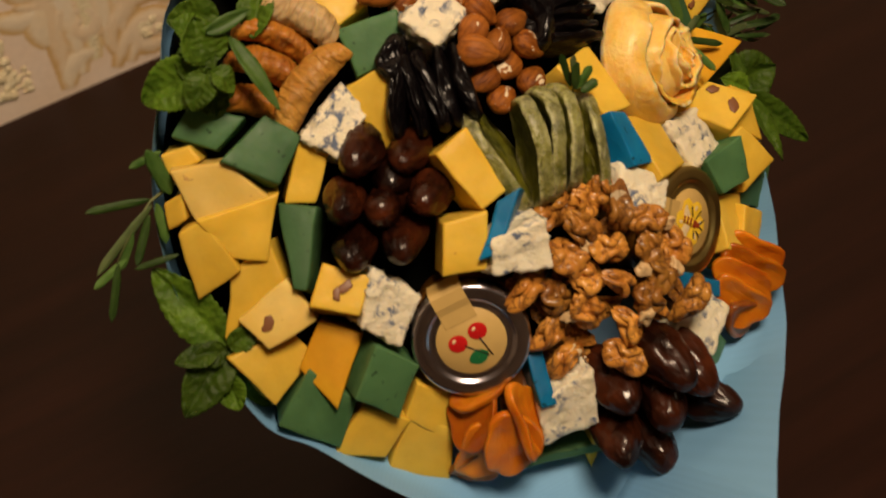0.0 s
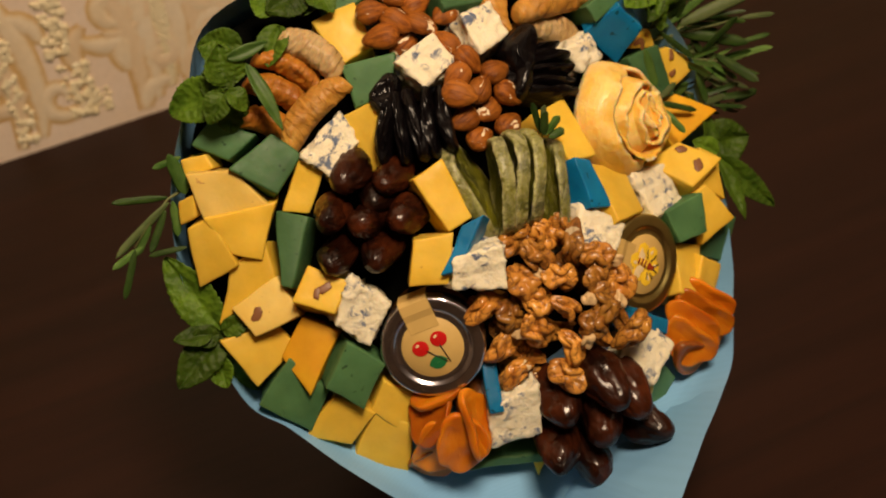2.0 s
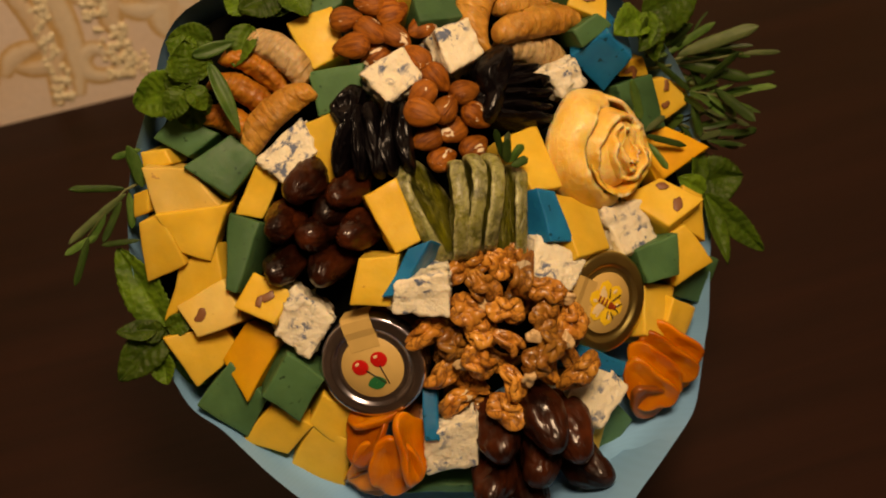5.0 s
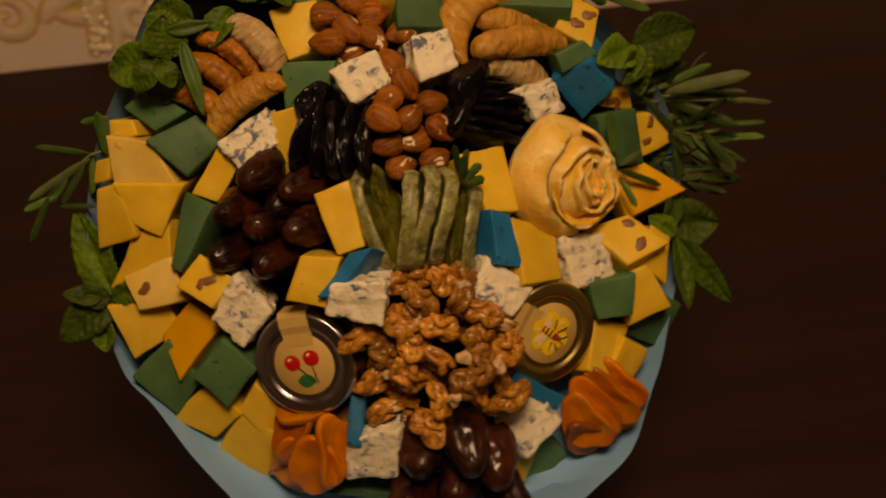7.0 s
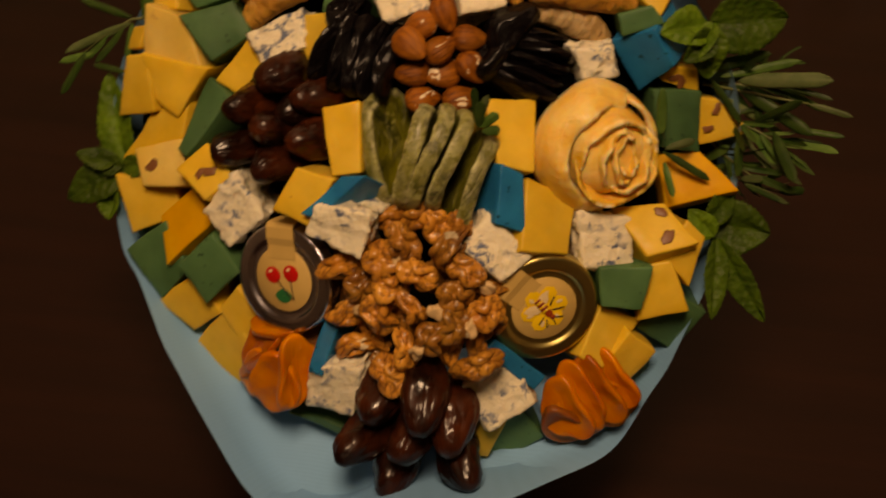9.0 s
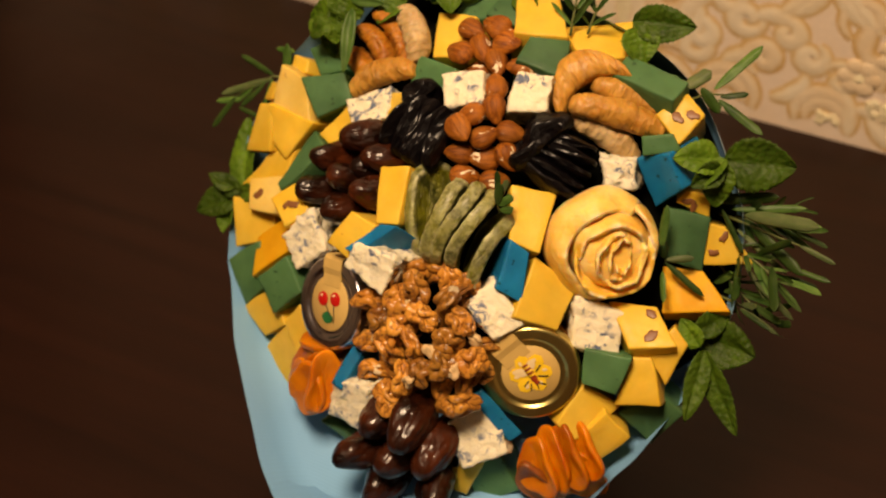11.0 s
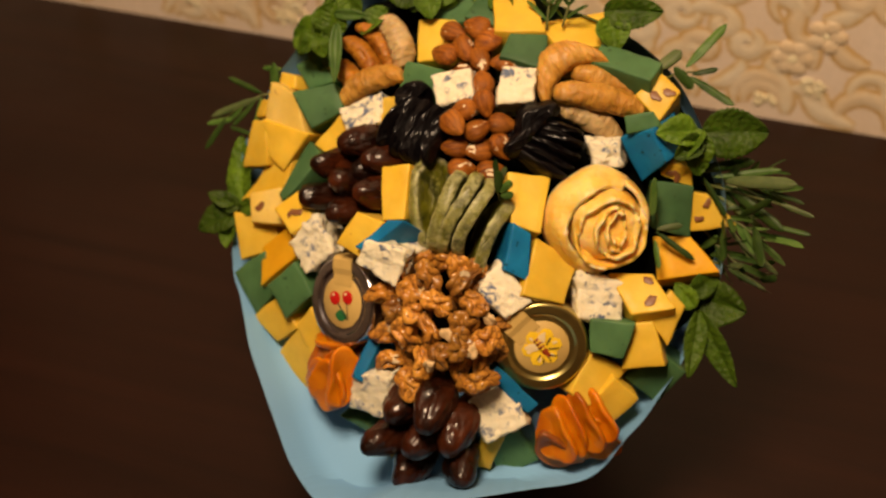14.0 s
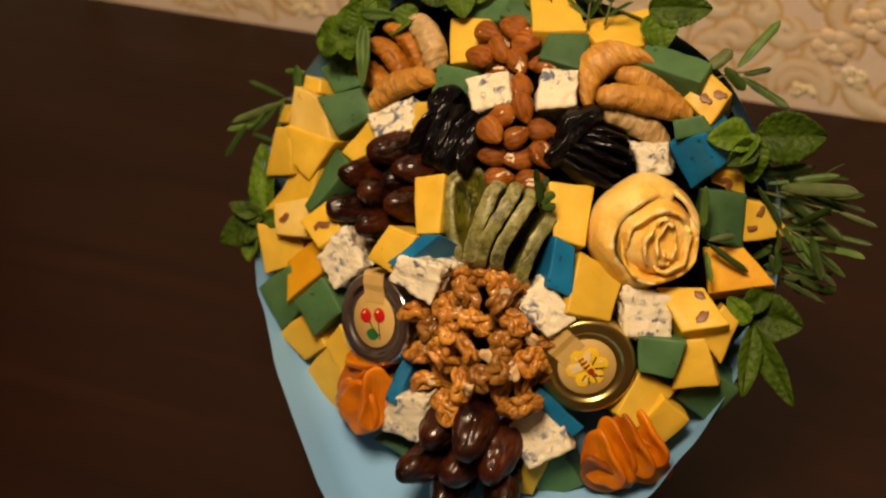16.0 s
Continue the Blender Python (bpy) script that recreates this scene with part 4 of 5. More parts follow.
walnut(-31, -88, 11, -48, 1.02, 50)
walnut(-20, -95, 17, -62, 1.02, 50)
walnut(-16, -38, 28, -90, 1.02, 50)
walnut(40, -60, 31, -154, 1.02, 50)
walnut(34, -45, 33, 34, 1.02, 50)
walnut(17, -28, 36, -104, 1.02, 50)
walnut(-5, -6, 32, 40, 1.02, 50)
walnut(8, -9, 34, -60, 1.02, 50)
for i in range(5):
    prune(-62 + 8.6 * i, 84 - 1.4 * i, 21 + 2.2 * i, -26 + 3 * i, 17, 70 + 3.0 * i, 39 - 1.5 * abs(i - 2), (9, 8, 10, 8, 9)[i])
prune(-54, 103, 20, -20, 20, 72, 22, 14)
for i in range(5):
    prune(46 - 0.6 * i, 100 - 6.8 * i, 9 + 1.6 * i, 20, 12, 8 - 5 * i, (38, 44, 44, 42, 38)[i], (7, 8.5, 7, 8, 8)[i])
prune(37, 103, 17, 12, 14, 66, 30, 17)
prune(28, 91, 19, 10, 14, 86, 30, 15)
for tip in ((-121, 44, 27), (-103, 62, 24), (-79, 55, 34), (-102, 35, 30), (-79, 28, 38), (-127, 19, 25), (-100, 10, 30), (-90, 44, 24)):
    lean = date_turn.uniform(-5, 5)
    date(*tip, tip[0] + 25, tip[1] + 9 + lean, tip[2] - 36, 23 + 0.4 * lean)
date(41, -154, 46, 24, -128, 2, 26)
date(-10, -169, 34, 0, -134, -4, 26)
date(-34, -150, 45, -16, -122, 2, 25)
date(0, -143, 48, 6, -108, 12, 26)
date(31, -137, 50, 24, -96, 14, 27)
date(11, -125, 60, 10, -80, 26, 27)
date(-20, -123, 46, -14, -90, 8, 26)
apricot(-80, -82, 6, -20, 55, 15, 42, 26)
apricot(-90, -94, 5, -48, 34, 42, 44, 30)
apricot(-80, -114, 12, -18, -26, 80, 44, 32)
apricot(-70, -106, 16, 40, -8, 86, 46, 28)
apricot(-93, -116, -2, -40, -24, 58, 42, 28)
apricot(-96, -124, -14, -30, -40, 40, 36, 24, True)
apricot(-60, -90, 0, 10, 20, 60, 40, 28, True)
for i in range(4):
    apricot(114 - 8 * i, -95 - 6.2 * i, (-9, -4, -2, -2)[i], -12, -12, -50 - 2 * i, (41, 46, 46, 42)[i], 27)
apricot(116, -111, -16, 26, -22, -44, 42, 26)
apricot(103, -117, -12, 24, -34, -46, 44, 26)
apricot(90, -123, -6, 16, -40, -40, 40, 26, True)

# broken pale bits among the walnuts
crumb_turn = random.Random(21)
for u, v, n in ((-9, -27, 53), (14, -52, 57), (33, -60, 55), (5, -76, 56), (40, -36, 52), (-30, -60, 42)):
    bit = bmesh.new()
    bmesh.ops.create_icosphere(bit, subdivisions=3, radius=1)
    for w in bit.verts:
        r = 1 + 0.6 * noise.noise(w.co * 1.2 + Vector((u, v, n)))
        w.co = Vector((w.co.x * 5.5 * r, w.co.y * 3.6 * r, max(min(w.co.z, 0.6), -0.6) * 4.0 * r)) * MM
    food("walnut_crumb", mesh_of("walnut_crumb", bit, M_CRUMB), spot(u, v, n, crumb_turn.uniform(-40, 40), crumb_turn.uniform(-40, 40), crumb_turn.uniform(0, 180)), "broken pale walnut bit among brown halves", "walnut", "walnut halves in the heap")

# candied kiwi slices, standing in a fan
def kiwi_bm(seed):
    """A dried slice in the x-y plane, 58 by 38 mm: a flat cut rim 8 mm high round thinner, buckled faces."""
    s = Vector((seed * 2.2, 9.1, seed))
    h = 4.7
    profile = [(0.02, 0.42), (0.35, 0.44), (0.60, 0.50), (0.78, 0.74), (0.87, 0.95), (0.93, 1.0), (0.97, 0.90), (0.995, 0.65), (1.01, 0.22)]
    profile += [(r, -z) for r, z in reversed(profile)]
    rings = []
    for r, z in profile:
        ring = []
        for i in range(72):
            a = 2 * math.pi * i / 72
            ca, sa = math.cos(a), math.sin(a)
            k = r * (1 + 0.05 * noise.noise(Vector((ca, sa, 0)) * 1.8 + s) + 0.02 * noise.noise(Vector((ca, sa, 0)) * 6 + s))
            x, y = math.copysign(abs(ca) ** 0.96, ca) * k, sa * k
            w = Vector((29 * x, 19 * y, z * h))
            w.z += 3.0 * math.sin(x * 2.1 + seed) + 1.6 * noise.noise(Vector((x, y, 0)) * 1.2 + s) - 2.4 * y * y + 0.8 * noise.noise(Vector((x, y, z * 0.4)) * 5 + s)
            ring.append(w)
        rings.append(ring)
    return rings_bm(rings, True)


def kiwi(seed, a, b, side, wide=1.0):
    """A slice on edge: its near rim runs from a to b (mm on the face), its depth goes into the face and side to +u."""
    a, b = Vector(a), Vector(b)
    x = (b - a).normalized()
    deep = Vector((side, 0.0, -1.0))
    y = (deep - x * deep.dot(x)).normalized()
    m = Matrix((x, y, x.cross(y))).transposed().to_4x4()
    centre = (a + b) * 0.5 + y * (19 * wide - 3)
    k = ((b - a).length + 3) / 58
    return food("kiwi_slice", mesh_of("kiwi_slice", kiwi_bm(seed), M_KIWI), FACE @ Matrix.Translation(centre * MM) @ m @ Matrix.Diagonal((k, wide, 0.98, 1)), "frosted green candied kiwi slice", "candied kiwi", "candied kiwi slices in a fan")


kiwi(1, (-40, 60, 42), (-26, -4, 33), 0.62, 1.25)
kiwi(2, (-6, 56, 51), (-14, -2, 43), 0.12)
kiwi(3, (7, 57, 50), (-4, -2, 44), -0.14)
kiwi(4, (21, 54, 48), (8, -2, 44), -0.34)
kiwi(5, (39, 44, 39), (20, -16, 40), -0.55)


# rose of candied citrus fruit
def petal_bm(low_r, high_r, a0, a1, low, high, seed, thick=3.0):
    """One fruit slice wrapped round the bud from a0 to a1 degrees; it leans in from low_r to high_r and curls over at its lip."""
    bm = bmesh.new()
    na, nh = 44, 12
    s = Vector((seed * 3.3, seed, 2.0))
    grid = []
    for side in (0, 1):
        rows = []
        for i in range(na + 1):
            f = i / na
            a = radians(a0 + (a1 - a0) * f)
            end = 0.35 + 0.65 * max(0.0, math.sin(math.pi * f)) ** 0.35
            row = []
            for j in range(nh + 1):
                t = j / nh
                h = low + (high - low) * end * math.sin(t * math.pi * 0.5) + 4.6 * t * noise.noise(Vector((a * 1.5, 0, 0)) + s) + 1.6 * t * t * noise.noise(Vector((a * 6, 0, 4)) + s)
                r = low_r + (high_r - low_r) * t ** 1.35 + 3.0 * t * (f - 0.5) + 3.4 * noise.noise(Vector((a * 1.3, t * 1.6, 3)) + s)
                r -= thick * (1 - 0.25 * t) if side else 0
                h -= 0.25 * thick * t * t if side else 0
                row.append(bm.verts.new(Vector((math.cos(a) * r, math.sin(a) * r, h)) * MM))
            rows.append(row)
        grid.append(rows)
    for rows in grid:
        for i in range(na):
            for j in range(nh):
                bm.faces.new((rows[i][j], rows[i + 1][j], rows[i + 1][j + 1], rows[i][j + 1]))
    for i in range(na):
        bm.faces.new((grid[0][i][nh], grid[0][i + 1][nh], grid[1][i + 1][nh], grid[1][i][nh]))
        bm.faces.new((grid[0][i][0], grid[0][i + 1][0], grid[1][i + 1][0], grid[1][i][0]))
    for i in (0, na):
        for j in range(nh):
            bm.faces.new((grid[0][i][j], grid[0][i][j + 1], grid[1][i][j + 1], grid[1][i][j]))
    return bm


rose = tagged(new("fruit_rose"), "rose rolled from translucent yellow-orange candied fruit slices", "candied fruit")
rose.matrix_world = spot(92, 41.5, 3, 32, -10, 0)
for dx, dy, wide, *spec in ((0, 0, 1.0, 39, 29, 60, 290, -8, 16, 1), (0, 0, 1.0, 38, 31, 270, 430, -8, 12, 2), (4, -1, 0.95, 28, 22, 15, 205, 2, 21, 3),
                            (4, -2, 0.95, 26, 28, 165, 400, 0, 19, 6), (6, -1, 0.85, 20, 17, 70, 250, 4, 24, 7), (6, -2, 0.85, 18, 21, -120, 60, 4, 22, 8), (8, -1, 0.58, 16, 15, 35, 320, 6, 24, 4), (9, -2, 0.5, 8, 10, 200, 430, 8, 23, 5)):
    p = part("petal", petal_bm(*spec), M_PETAL, rose)
    p.location, p.scale = (dx * MM, dy * MM, 0), (wide, 0.98, 1)
heart = bmesh.new()
bmesh.ops.create_uvsphere(heart, u_segments=32, v_segments=24, radius=1)
for v in heart.verts:
    r = min(1.0, math.hypot(v.co.x, v.co.y))
    v.co = Vector((v.co.x * 29 + 3, v.co.y * 27.5, (18.5 * (1 - r ** 6) if v.co.z > 0 else v.co.z * 10) - 1 + 1.5 * noise.noise(v.co * 2.5))) * MM
part("heart", heart, M_PETAL, rose)


# jar lids with kraft seals
def lathe_bm(profile, n=64):
    return rings_bm([[Vector((r * math.cos(2 * math.pi * i / n), r * math.sin(2 * math.pi * i / n), z)) for i in range(n)] for r, z in profile])


def disc_bm(r, z0, z1, n=40):
    return lathe_bm([(0.01, z0), (r, z0), (r, z1 - 0.1), (r - 0.1, z1), (0.01, z1)], n)


def strip_bm(points, width):
    """A ribbon along points (x, z pairs), width across y."""
    bm = bmesh.new()
    rows = []
    for x, z in points:
        rows.append([bm.verts.new(Vector((x, w * width, z + dz)) * MM) for w, dz in ((-0.5, 0), (0.5, 0), (0.5, 0.25), (-0.5, 0.25))])
    for a, b in zip(rows, rows[1:]):
        for k in range(4):
            bm.faces.new((a[k], a[(k + 1) % 4], b[(k + 1) % 4], b[k]))
    bm.faces.new(rows[0])
    bm.faces.new(rows[-1])
    return bm


OVER_RIM = [(12, -0.66), (20, -0.6), (24.6, 0.75), (31, 0.6), (33.4, -1.2), (34.0, -4), (34.2, -14)]


def jar(u, v, n, tu, tv, tin, label, seal_spin, strip, strip_width):
    """A small jar seen from its lid; gives back the paper label, to be printed on."""
    ob = tagged(new("jar"), label, "jar", "small jars in the bouquet")
    ob.matrix_world = spot(u, v, n, tu, tv, 0)
    part("lid", lathe_bm([(0.01, -1.2), (17, -1.2), (20.4, -1.2), (22.2, -1.7), (23.4, -1.2), (24.6, 0.1), (25.6, 0.4), (27.0, 0.15), (29.6, 0.1), (31.2, 0.0), (32.5, -1.0), (33.0, -2.5), (33.0, -9), (33.4, -10.5), (32.6, -11)]), tin, ob)
    part("glass_body", lathe_bm([(30.5, -10), (32, -16), (32, -38), (29, -41), (0.01, -41)]), M_HONEY, ob)
    paper = part("label", disc_bm(19.5, -1.1, -0.75), M_KRAFT, ob)
    seal = part("seal_strip", strip_bm(strip, strip_width), M_KRAFT, ob, "", False)
    seal.rotation_euler = (0, 0, radians(seal_spin))
    return paper


def printed(paper, name, bm, mat, x, y, spin=0.0, z=-0.33):
    p = part(name, bm, mat, paper)
    p.location, p.rotation_euler = (x * MM, y * MM, z * MM), (0, 0, radians(spin))
    return p


def oval_bm(a, b, h, n=24):
    return rings_bm([[Vector((a * s * math.cos(2 * math.pi * i / n), b * s * math.sin(2 * math.pi * i / n), h * (1 - s * s))) for i in range(n)] for s in (1.0, 0.8, 0.5, 0.05)])


def leaf_print_bm(a, b):
    n = 20
    return rings_bm([[Vector((a * s * math.cos(2 * math.pi * i / n), b * s * math.sin(2 * math.pi * i / n) * (1 - 0.55 * abs(math.cos(2 * math.pi * i / n)) ** 3), 0.25 * (1 - s))) for i in range(n)] for s in (1.0, 0.5, 0.05)])


cherry_label = jar(-80.5, -51, 21, -23, -8, M_SILVER, "small jar with silver tin lid and cherry label", 97, OVER_RIM, 19.0)
printed(cherry_label, "cherry", oval_bm(5.3, 5.0, 0.6), M_RED, -7.5, 1.0)
printed(cherry_label, "cherry", oval_bm(5.3, 5.0, 0.6), M_RED, 5.0, 4.5)
printed(cherry_label, "stalk", strip_bm([(-7.5, 0), (7.5, 0)], 0.7), M_INK, 1.2, -6.3, -42)
printed(cherry_label, "stalk", strip_bm([(-6.5, 0), (6.5, 0)], 0.7), M_INK, 6.6, -5.5, -74)
printed(cherry_label, "leaf", leaf_print_bm(6.0, 4.2), M_LEAFPRINT, 0.8, -10.2, 8)
for x, y in ((-9.0, 3.2), (3.4, 6.6)):
    printed(cherry_label, "cherry_shine", oval_bm(1.5, 0.9, 0.2, 10), M_PALEPRINT, x, y, 35, 0.25)
honey_label = jar(72, -52, 17, 22, -13, M_BRASS, "small honey jar with gold lid and yellow flower label", 142, OVER_RIM[:4], 20.0)
for i in range(6):
    a = radians(60 * i + 20)
    printed(honey_label, "blossom_petal", oval_bm(5.7, 5.4, 0.4, 7), M_FLOWER, 9.0 * math.cos(a), 9.0 * math.sin(a), 60 * i)
    printed(honey_label, "petal_shine", oval_bm(2.0, 1.1, 0.2, 10), M_PALEPRINT, 9.6 * math.cos(a + 0.15), 9.6 * math.sin(a + 0.15), 60 * i + 20, 0.05)
printed(honey_label, "blossom_heart", oval_bm(4.6, 4.6, 0.3, 8), M_FLOWER, 0, 0)
for x, y, spin, long in ((-6.5, -0.8, 12, 6.0), (-1.5, 5.6, 80, 5.2)):
    printed(honey_label, "wing", leaf_print_bm(long, 3.0), M_PALEPRINT, x, y, spin, 0.18)
for x, y, spin, long in ((4.0, 5.0, 70, 6), (8.4, 0.2, 12, 7), (8.6, -5.2, 2, 6), (-1.2, -7.6, 62, 5), (2.2, -9.4, 100, 5), (6.6, -8.0, -60, 4)):
    printed(honey_label, "insect_leg", strip_bm([(-long / 2, 0), (0, 0.1), (long / 2, 0)], 0.75), M_INK, x, y, spin, 0.2)
for i in range(6):
    printed(honey_label, "body_stripe", strip_bm([(-2.6 + 0.2 * abs(i - 3), 0), (2.6 - 0.2 * abs(i - 3), 0)], 1.35), (M_BROWNRED, M_FLOWER)[i % 2], -4.8 + 1.15 * i, 4.8 - 1.15 * i, 45, 0.26)
printed(honey_label, "thorax", oval_bm(2.6, 2.3, 0.3, 16), M_BROWNRED, 2.9, -2.9, -45, 0.26)
printed(honey_label, "insect_head", oval_bm(1.6, 1.8, 0.3, 14), M_BROWNRED, 5.4, -5.2, -45, 0.26)


# ---- herbs ----
def leaf_bm(length, width, bend, cup, serration, seed, teeth=11, blunt=False):
    """A leaf along x: pointed oval, or narrow and blunt, with a sunk midrib, raised panels between side veins and, where serrated, a toothed edge."""
    bm = bmesh.new()
    nl, nw = (48, 7) if serration else (20, 3)
    s = Vector((seed * 1.7, 3.0, seed))
    rows = []
    for i in range(nl + 1):
        t = i / nl
        tooth = 1 + serration * (((t * teeth) % 1.0) - 0.5)
        half = 0.5 * width * (math.sin(math.pi * t ** 0.78) ** 0.66) if 0 < i < nl else 0.15
        if blunt and 0 < i < nl:
            half = 0.5 * width * min(1.0, t / 0.3) ** 0.5 * min(1.0, (1 - t) / 0.16) ** 0.6
        row = []
        for j in range(-nw, nw + 1):
            q = j / nw
            x = t * length
            y = q * half * (tooth if abs(j) == nw else 1)
            z = bend * length * (t * t - t * 0.3) + cup * abs(q) * half - 0.035 * width * math.exp(-(q * 5) ** 2)
            if serration:
                z += 0.026 * width * abs(math.sin((t - 0.16 * abs(q)) * 22 + 2 * noise.noise(Vector((t * 3, q, 5)) + s))) * min(1.0, abs(q) * 3)
            z += 0.10 * width * noise.noise(Vector((t * 2.5, q * 1.3, 0)) + s)
            row.append(bm.verts.new(Vector((x, y, z)) * MM))
        rows.append(row)
    for a, b in zip(rows, rows[1:]):
        for k in range(2 * nw):
            bm.faces.new((a[k], a[k + 1], b[k + 1], b[k]))
    return bm


leaf_turn = random.Random(12)


def solid(ob, thick):
    mod = ob.modifiers.new("thickness", "SOLIDIFY")
    mod.thickness = thick
    return ob


def mint_leaf(u, v, n, spin, length, width):
    r = leaf_turn
    bm = leaf_bm(length * 1.16, width * 1.12, r.uniform(-0.5, 0.15), r.uniform(0.1, 0.6), 0.11, r.randint(0, 99), 15)
    ob = food("mint_leaf", mesh_of("mint_leaf", bm, M_MINT), spot(u, v, n, r.uniform(-10, 10), r.uniform(-10, 10), 0) @ pose(0, 0, 0, 0, 0, spin) @ pose(0, 0, 0, r.uniform(-34, 34), r.uniform(-16, 4), 0),
              "fresh green serrated mint leaf tucked round the edge", "mint leaf", "mint leaves round the bouquet")
    return solid(ob, 0.0004)


def sage_leaf(u, v, n, spin, length, width):
    r = leaf_turn
    bm = leaf_bm(length, width, r.uniform(-0.1, 0.1), 0.3, 0.0, r.randint(0, 99))
    ob = food("narrow_leaf", mesh_of("narrow_leaf", bm, M_ROSEMARY), spot(u, v, n) @ pose(0, 0, 0, 0, 0, spin) @ pose(0, 0, 0, r.uniform(-20, 20), -6, 0),
              "narrow grey-green herb leaf", "herb leaf", "narrow herb leaves")
    return solid(ob, 0.0005)


def tube_bm(points, r0, r1, n=8):
    rings = []
    for i, p in enumerate(points):
        r = r0 + (r1 - r0) * i / (len(points) - 1)
        rings.append([Vector((p[0], p[1] + r * math.cos(2 * math.pi * k / n), p[2] + r * math.sin(2 * math.pi * k / n))) for k in range(n)])
    return rings_bm(rings, True)


NEEDLES = [mesh_of("leaf", leaf_bm(28, 4.2, b, 0.30, 0.0, i, blunt=True), M_ROSEMARY) for i, b in enumerate((-0.25, 0.10, 0.25, -0.45))]


def rosemary_sprig(u, v, n, spin, length, pairs):
    """A bowed stem with narrow leaves standing off it in loose pairs and a tuft at its tip."""
    r = leaf_turn
    ob = tagged(new("rosemary_sprig"), "green rosemary sprig with narrow leaves", "rosemary", "rosemary sprigs round the bouquet")
    ob.matrix_world = spot(u, v, n, 0, 0, 0) @ pose(0, 0, 0, 0, 0, spin) @ pose(0, 0, 0, r.uniform(-30, 30), r.uniform(-14, 4), 0)
    stem, bow = length * 0.72, r.uniform(-9, 9)
    at = lambda t: Vector((stem * t, bow * t * t + 1.2 * math.sin(t * 3 + spin), 1.5 * math.sin(t * 4)))
    part("stem", tube_bm([at(i / 8) for i in range(9)], 1.0, 0.6), M_STEM, ob)
    scale = min(1.15, max(0.55, length / 62))
    for i in range(max(2, round(pairs * 0.8))):
        t = 0.15 + 0.85 * i / max(1, round(pairs * 0.8) - 1)
        for side in (-1, 1):
            lf = new("leaf", NEEDLES[r.randint(0, 3)])
            lf.parent = ob
            k = scale * r.uniform(0.7, 1.3)
            lf.matrix_basis = Matrix.Translation(at(t) * MM) @ pose(0, 0, 0, r.uniform(-60, 60), r.uniform(-35, 25), side * r.uniform(18, 62) * (1.0 - 0.55 * t)) @ Matrix.Diagonal((k, k * r.uniform(0.8, 1.3), k, 1))
    return ob


def rosemary_branch(stem, leaves):
    """A rosemary sprig: its stem through points of the face (mm), and leaves given as base, tip and width."""
    ob = tagged(new("rosemary_sprig"), "green rosemary sprig with long narrow leaves, some showing pale undersides", "rosemary", "rosemary sprigs round the bouquet")
    ob.matrix_world = FACE
    part("stem", tube_bm(stem, 1.1, 0.6), M_STEM, ob)
    for u, v, n, u2, v2, n2, width in leaves:
        a, b = Vector((u, v, n)), Vector((u2, v2, n2))
        length = (b - a).length
        pale = leaf_turn.random() < 0.3
        lf = part("leaf", leaf_bm(length, width * 1.1, leaf_turn.uniform(-0.14, 0.06), -0.35, 0.0, leaf_turn.randint(0, 99), blunt=True), M_ROSEMARY_PALE if pale else M_ROSEMARY, ob, "pale underside of a leaf" if pale else "")
        lf.matrix_world = between(a, b, leaf_turn.uniform(-25, 25)) @ Matrix.Translation((-0.5 * length * MM, 0, 0))
        solid(lf, 0.0005)
    return ob


def mint_between(base, tip, width, bend=0.0, roll=0.0):
    """A mint leaf from base to tip, points of the face in mm."""
    length = (Vector(tip) - Vector(base)).length
    m = between(base, tip, roll) @ Matrix.Translation((-0.5 * length * MM, 0, 0))
    ob = food("mint_leaf", mesh_of("mint_leaf", leaf_bm(length, width, bend, 0.25, 0.11, leaf_turn.randint(0, 99), 13), M_MINT), m,
              "fresh green serrated mint leaf tucked round the edge", "mint leaf", "mint leaves round the bouquet")
    return solid(ob, 0.0004)


rosemary_branch([(112, 148, -26), (122, 155, -24), (134, 158, -26)], [(127, 160, -25, 149, 195, -29, 6), (131, 154, -28, 165, 139, -32, 5), (132, 156, -26, 149, 163, -30, 4), (109, 156, -20, 122, 171, -24, 8), (120, 158, -18, 135, 145, -22, 7)])
rosemary_branch([(150, 82, -44), (172, 80, -40), (194, 78, -30), (210, 77, -22)], [(210, 77, -20, 235, 72, -18, 3), (169, 83, -41, 214, 58, -26, 7), (182, 62, -38, 204, 77, -11, 5), (169, 86, -28, 219, 92, -6, 8), (148, 90, -30, 187, 103, -34, 7), (159, 87, -36, 205, 101, -40, 5), (178, 84, -40, 189, 57, -44, 4), (193, 85, -36, 220, 73, -32, 4), (153, 86, -28, 174, 61, -33, 4), (206, 61, -34, 234, 60, -30, 3), (164, 75, -44, 203, 55, -49, 4)])
rosemary_branch([(152, 50, -52), (176, 54, -46), (196, 56, -42)], [(194, 58, -40, 206, 33, -15, 6), (201, 53, -50, 227, 51, -46, 5), (185, 46, -42, 217, 28, -47, 4), (189, 54, -44, 198, 36, -48, 3), (174, 52, -34, 177, 29, -39, 5), (174, 56, -44, 200, 31, -49, 3), (157, 35, -61, 170, 46, -45, 5)])
rosemary_branch([(154, 28, -64), (176, 26, -60), (204, 21, -54)], [(204, 21, -54, 216, 25, -40, 5), (180, 27, -54, 192, 29, -41, 4), (182, 25, -44, 210, 15, -49, 3), (165, 31, -62, 176, 34, -53, 4), (182, 25, -40, 204, 17, -44, 3), (190, 24, -56, 212, 36, -62, 4)])
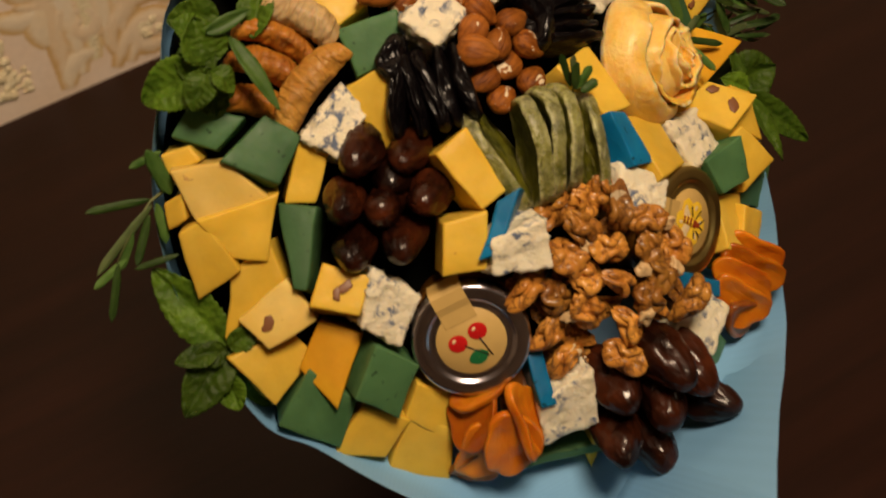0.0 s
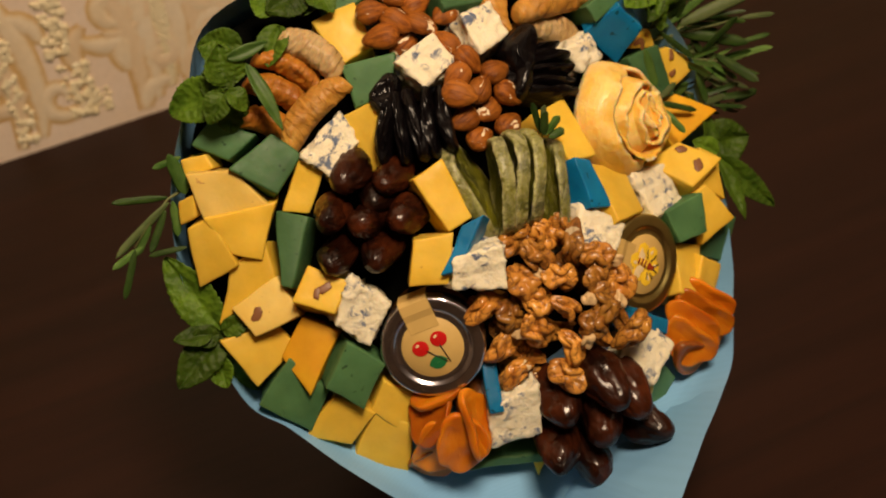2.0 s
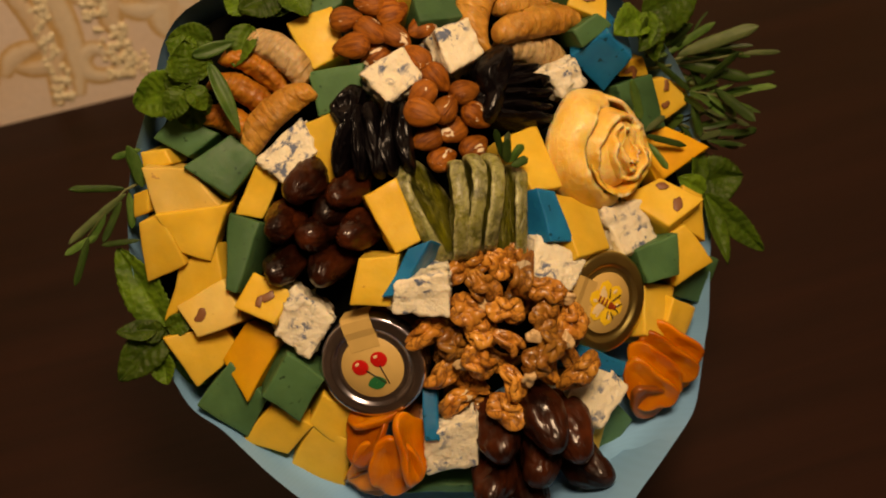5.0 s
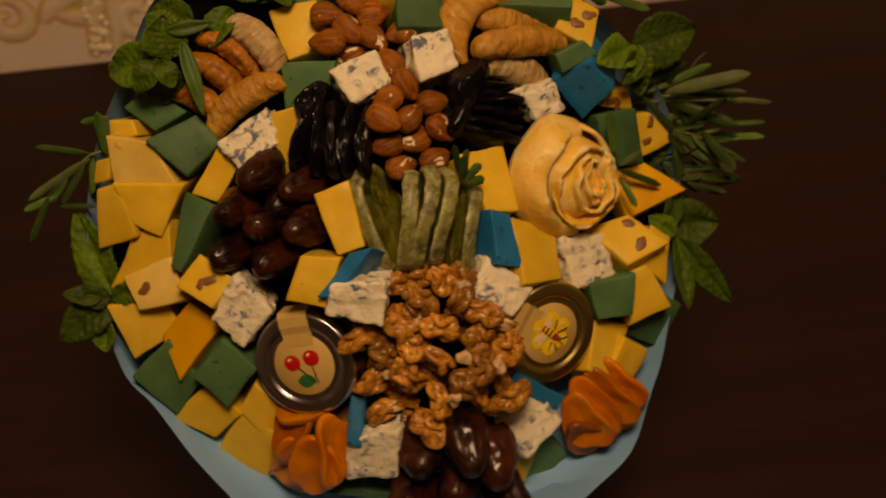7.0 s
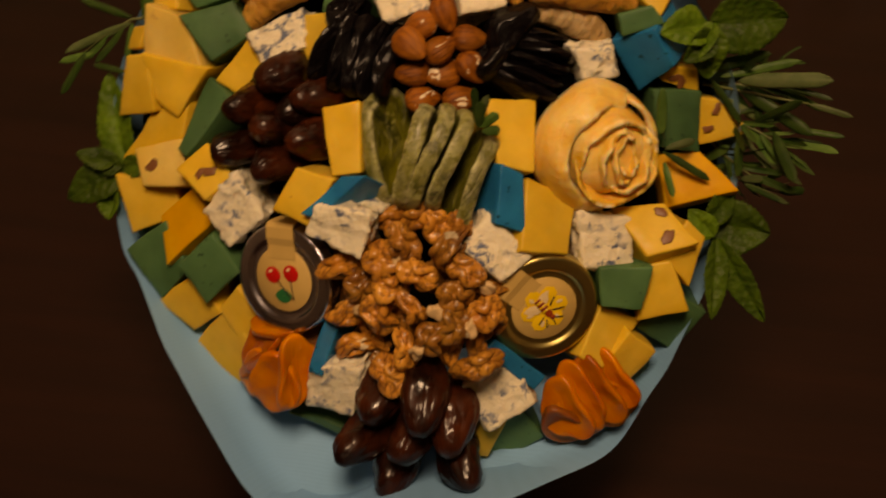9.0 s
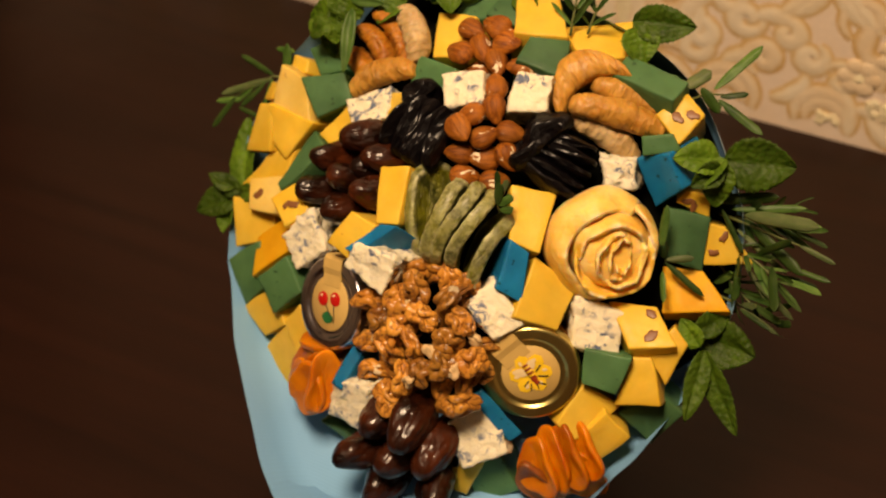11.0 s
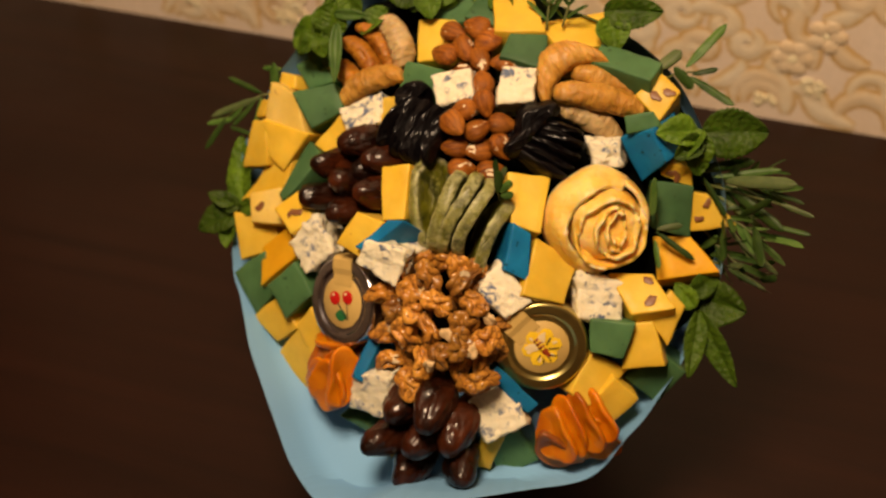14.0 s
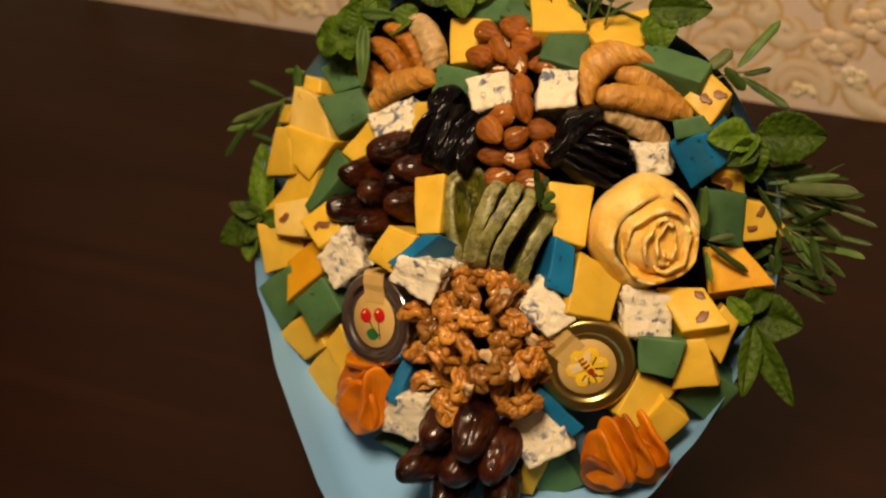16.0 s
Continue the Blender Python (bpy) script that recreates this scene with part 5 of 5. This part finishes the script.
rosemary_branch([(126, 58, -12), (130, 50, -14), (130, 40, -14)], [(130, 42, -16, 160, 27, -21, 4), (131, 36, -11, 138, 17, -6, 4), (125, 79, 2, 127, 52, -2, 5), (131, 44, -12, 148, 50, -16, 4)])
rosemary_branch([(-178, 92, -36), (-197, 88, -32), (-212, 78, -34), (-226, 66, -36)], [(-197, 89, -32, -230, 97, -36, 4), (-197, 86, -32, -239, 64, -36, 5), (-226, 65, -36, -242, 37, -40, 4), (-221, 65, -36, -243, 58, -40, 4), (-201, 82, -30, -218, 60, -34, 4), (-188, 114, -24, -186, 87, -28, 8), (-181, 110, -26, -200, 109, -30, 4), (-196, 56, -28, -220, 59, -32, 3), (-195, 86, -28, -199, 64, -32, 5), (-212, 77, -34, -226, 61, -38, 4)])
mint_between((-74, 184, -18), (-102, 178, -12), 26, -0.15, 10)
mint_between((-72, 184, -16), (-62, 166, -8), 22, -0.25, -20)
mint_between((-70, 186, -20), (-44, 192, -20), 24, -0.2, 10)
mint_between((-22, 192, -20), (-4, 184, -10), 22, -0.2, 0)
mint_between((-20, 192, -22), (-38, 202, -24), 22, -0.1, 15)
mint_between((62, 190, -22), (104, 196, -24), 26, -0.1, 10)
rosemary_sprig(26, 170, -14, 96, 62, 6)
rosemary_sprig(34, 174, -18, 80, 50, 5)
mint_between((148, 116, -18), (193, 124, -26), 36, -0.1, 10)
mint_between((146, 116, -12), (152, 86, -16), 22, -0.2, -20)
mint_between((146, 116, -14), (124, 112, 8), 24, -0.3, 15)
mint_between((150, 118, -12), (140, 98, 0), 15, -0.3, 30)
mint_between((168, -8, -34), (203, -58, -38), 18, -0.12, 15)
mint_between((168, -8, -34), (172, -56, -24), 17, -0.1, -30)
mint_between((164, 0, -42), (200, -3, -38), 33, -0.15, 0)
mint_between((160, 2, -26), (178, 22, -40), 18, -0.2, 20)
mint_between((166, -6, -26), (150, 8, -20), 16, -0.2, 0)
mint_between((-194, -1, -30), (-231, -25, -26), 26, -0.15, 10)
mint_between((-194, 0, -28), (-212, 54, -34), 28, -0.1, -20)
mint_between((-192, -4, -30), (-183, -52, -52), 24, -0.2, 20)
mint_between((-194, -1, -24), (-176, 2, -16), 14, -0.3, 0)
mint_between((-196, -2, -26), (-214, 2, -24), 15, -0.2, 0)
mint_between((-145, 140, -10), (-180, 138, -26), 28, -0.2, 10)
mint_between((-143, 140, -8), (-146, 112, -18), 24, -0.25, -10)
mint_between((-142, 142, -12), (-138, 166, -4), 28, -0.2, 10)
mint_between((-146, 138, 0), (-162, 124, -2), 18, -0.3, 20)
mint_between((-144, 138, 2), (-136, 124, 2), 15, -0.3, -20)
mint_leaf(-137, 153, -20, 131, 18, 22)
mint_leaf(-94, 176, -20, 124, 18, 22)
mint_leaf(-88, 175, -20, 14, 23, 18)
sage_leaf(-129, 150, 5, -80, 46, 10)
sage_leaf(-137, 157, -5, 4, 27, 9)
mint_leaf(-200, 0, -25, 172, 21, 13)
mint_leaf(-201, -15, -30, -96, 18, 15)
mint_leaf(67, 187, -22, -64, 22, 23)
mint_leaf(149, 113, -10, -124, 21, 15)
mint_leaf(-122, 163, -22, 163, 24, 20)
mint_leaf(-98, 167, -12, -124, 24, 18)
mint_leaf(-85, 172, -22, 33, 23, 18)
mint_leaf(-154, 137, -15, 48, 25, 19)
mint_leaf(-49, 181, -25, 153, 21, 20)
mint_leaf(-38, 185, -25, 39, 19, 20)
sage_leaf(97, 161, -20, -36, 13, 8)
rosemary_sprig(162, 66, -46, -20, 58, 7)
rosemary_sprig(158, 50, -54, -34, 56, 7)
rosemary_sprig(160, 84, -48, 4, 56, 6)
rosemary_branch([(26, 44, 30), (25, 50, 38), (25, 56, 44)], [(25, 52, 38, 22, 71, 49, 4), (26, 50, 40, 27, 64, 52, 5), (27, 50, 40, 36, 58, 48, 5), (28, 48, 40, 38, 50, 44, 5), (26, 54, 42, 30, 68, 46, 4)])
rosemary_sprig(176, 81, -50, 33, 32, 4)
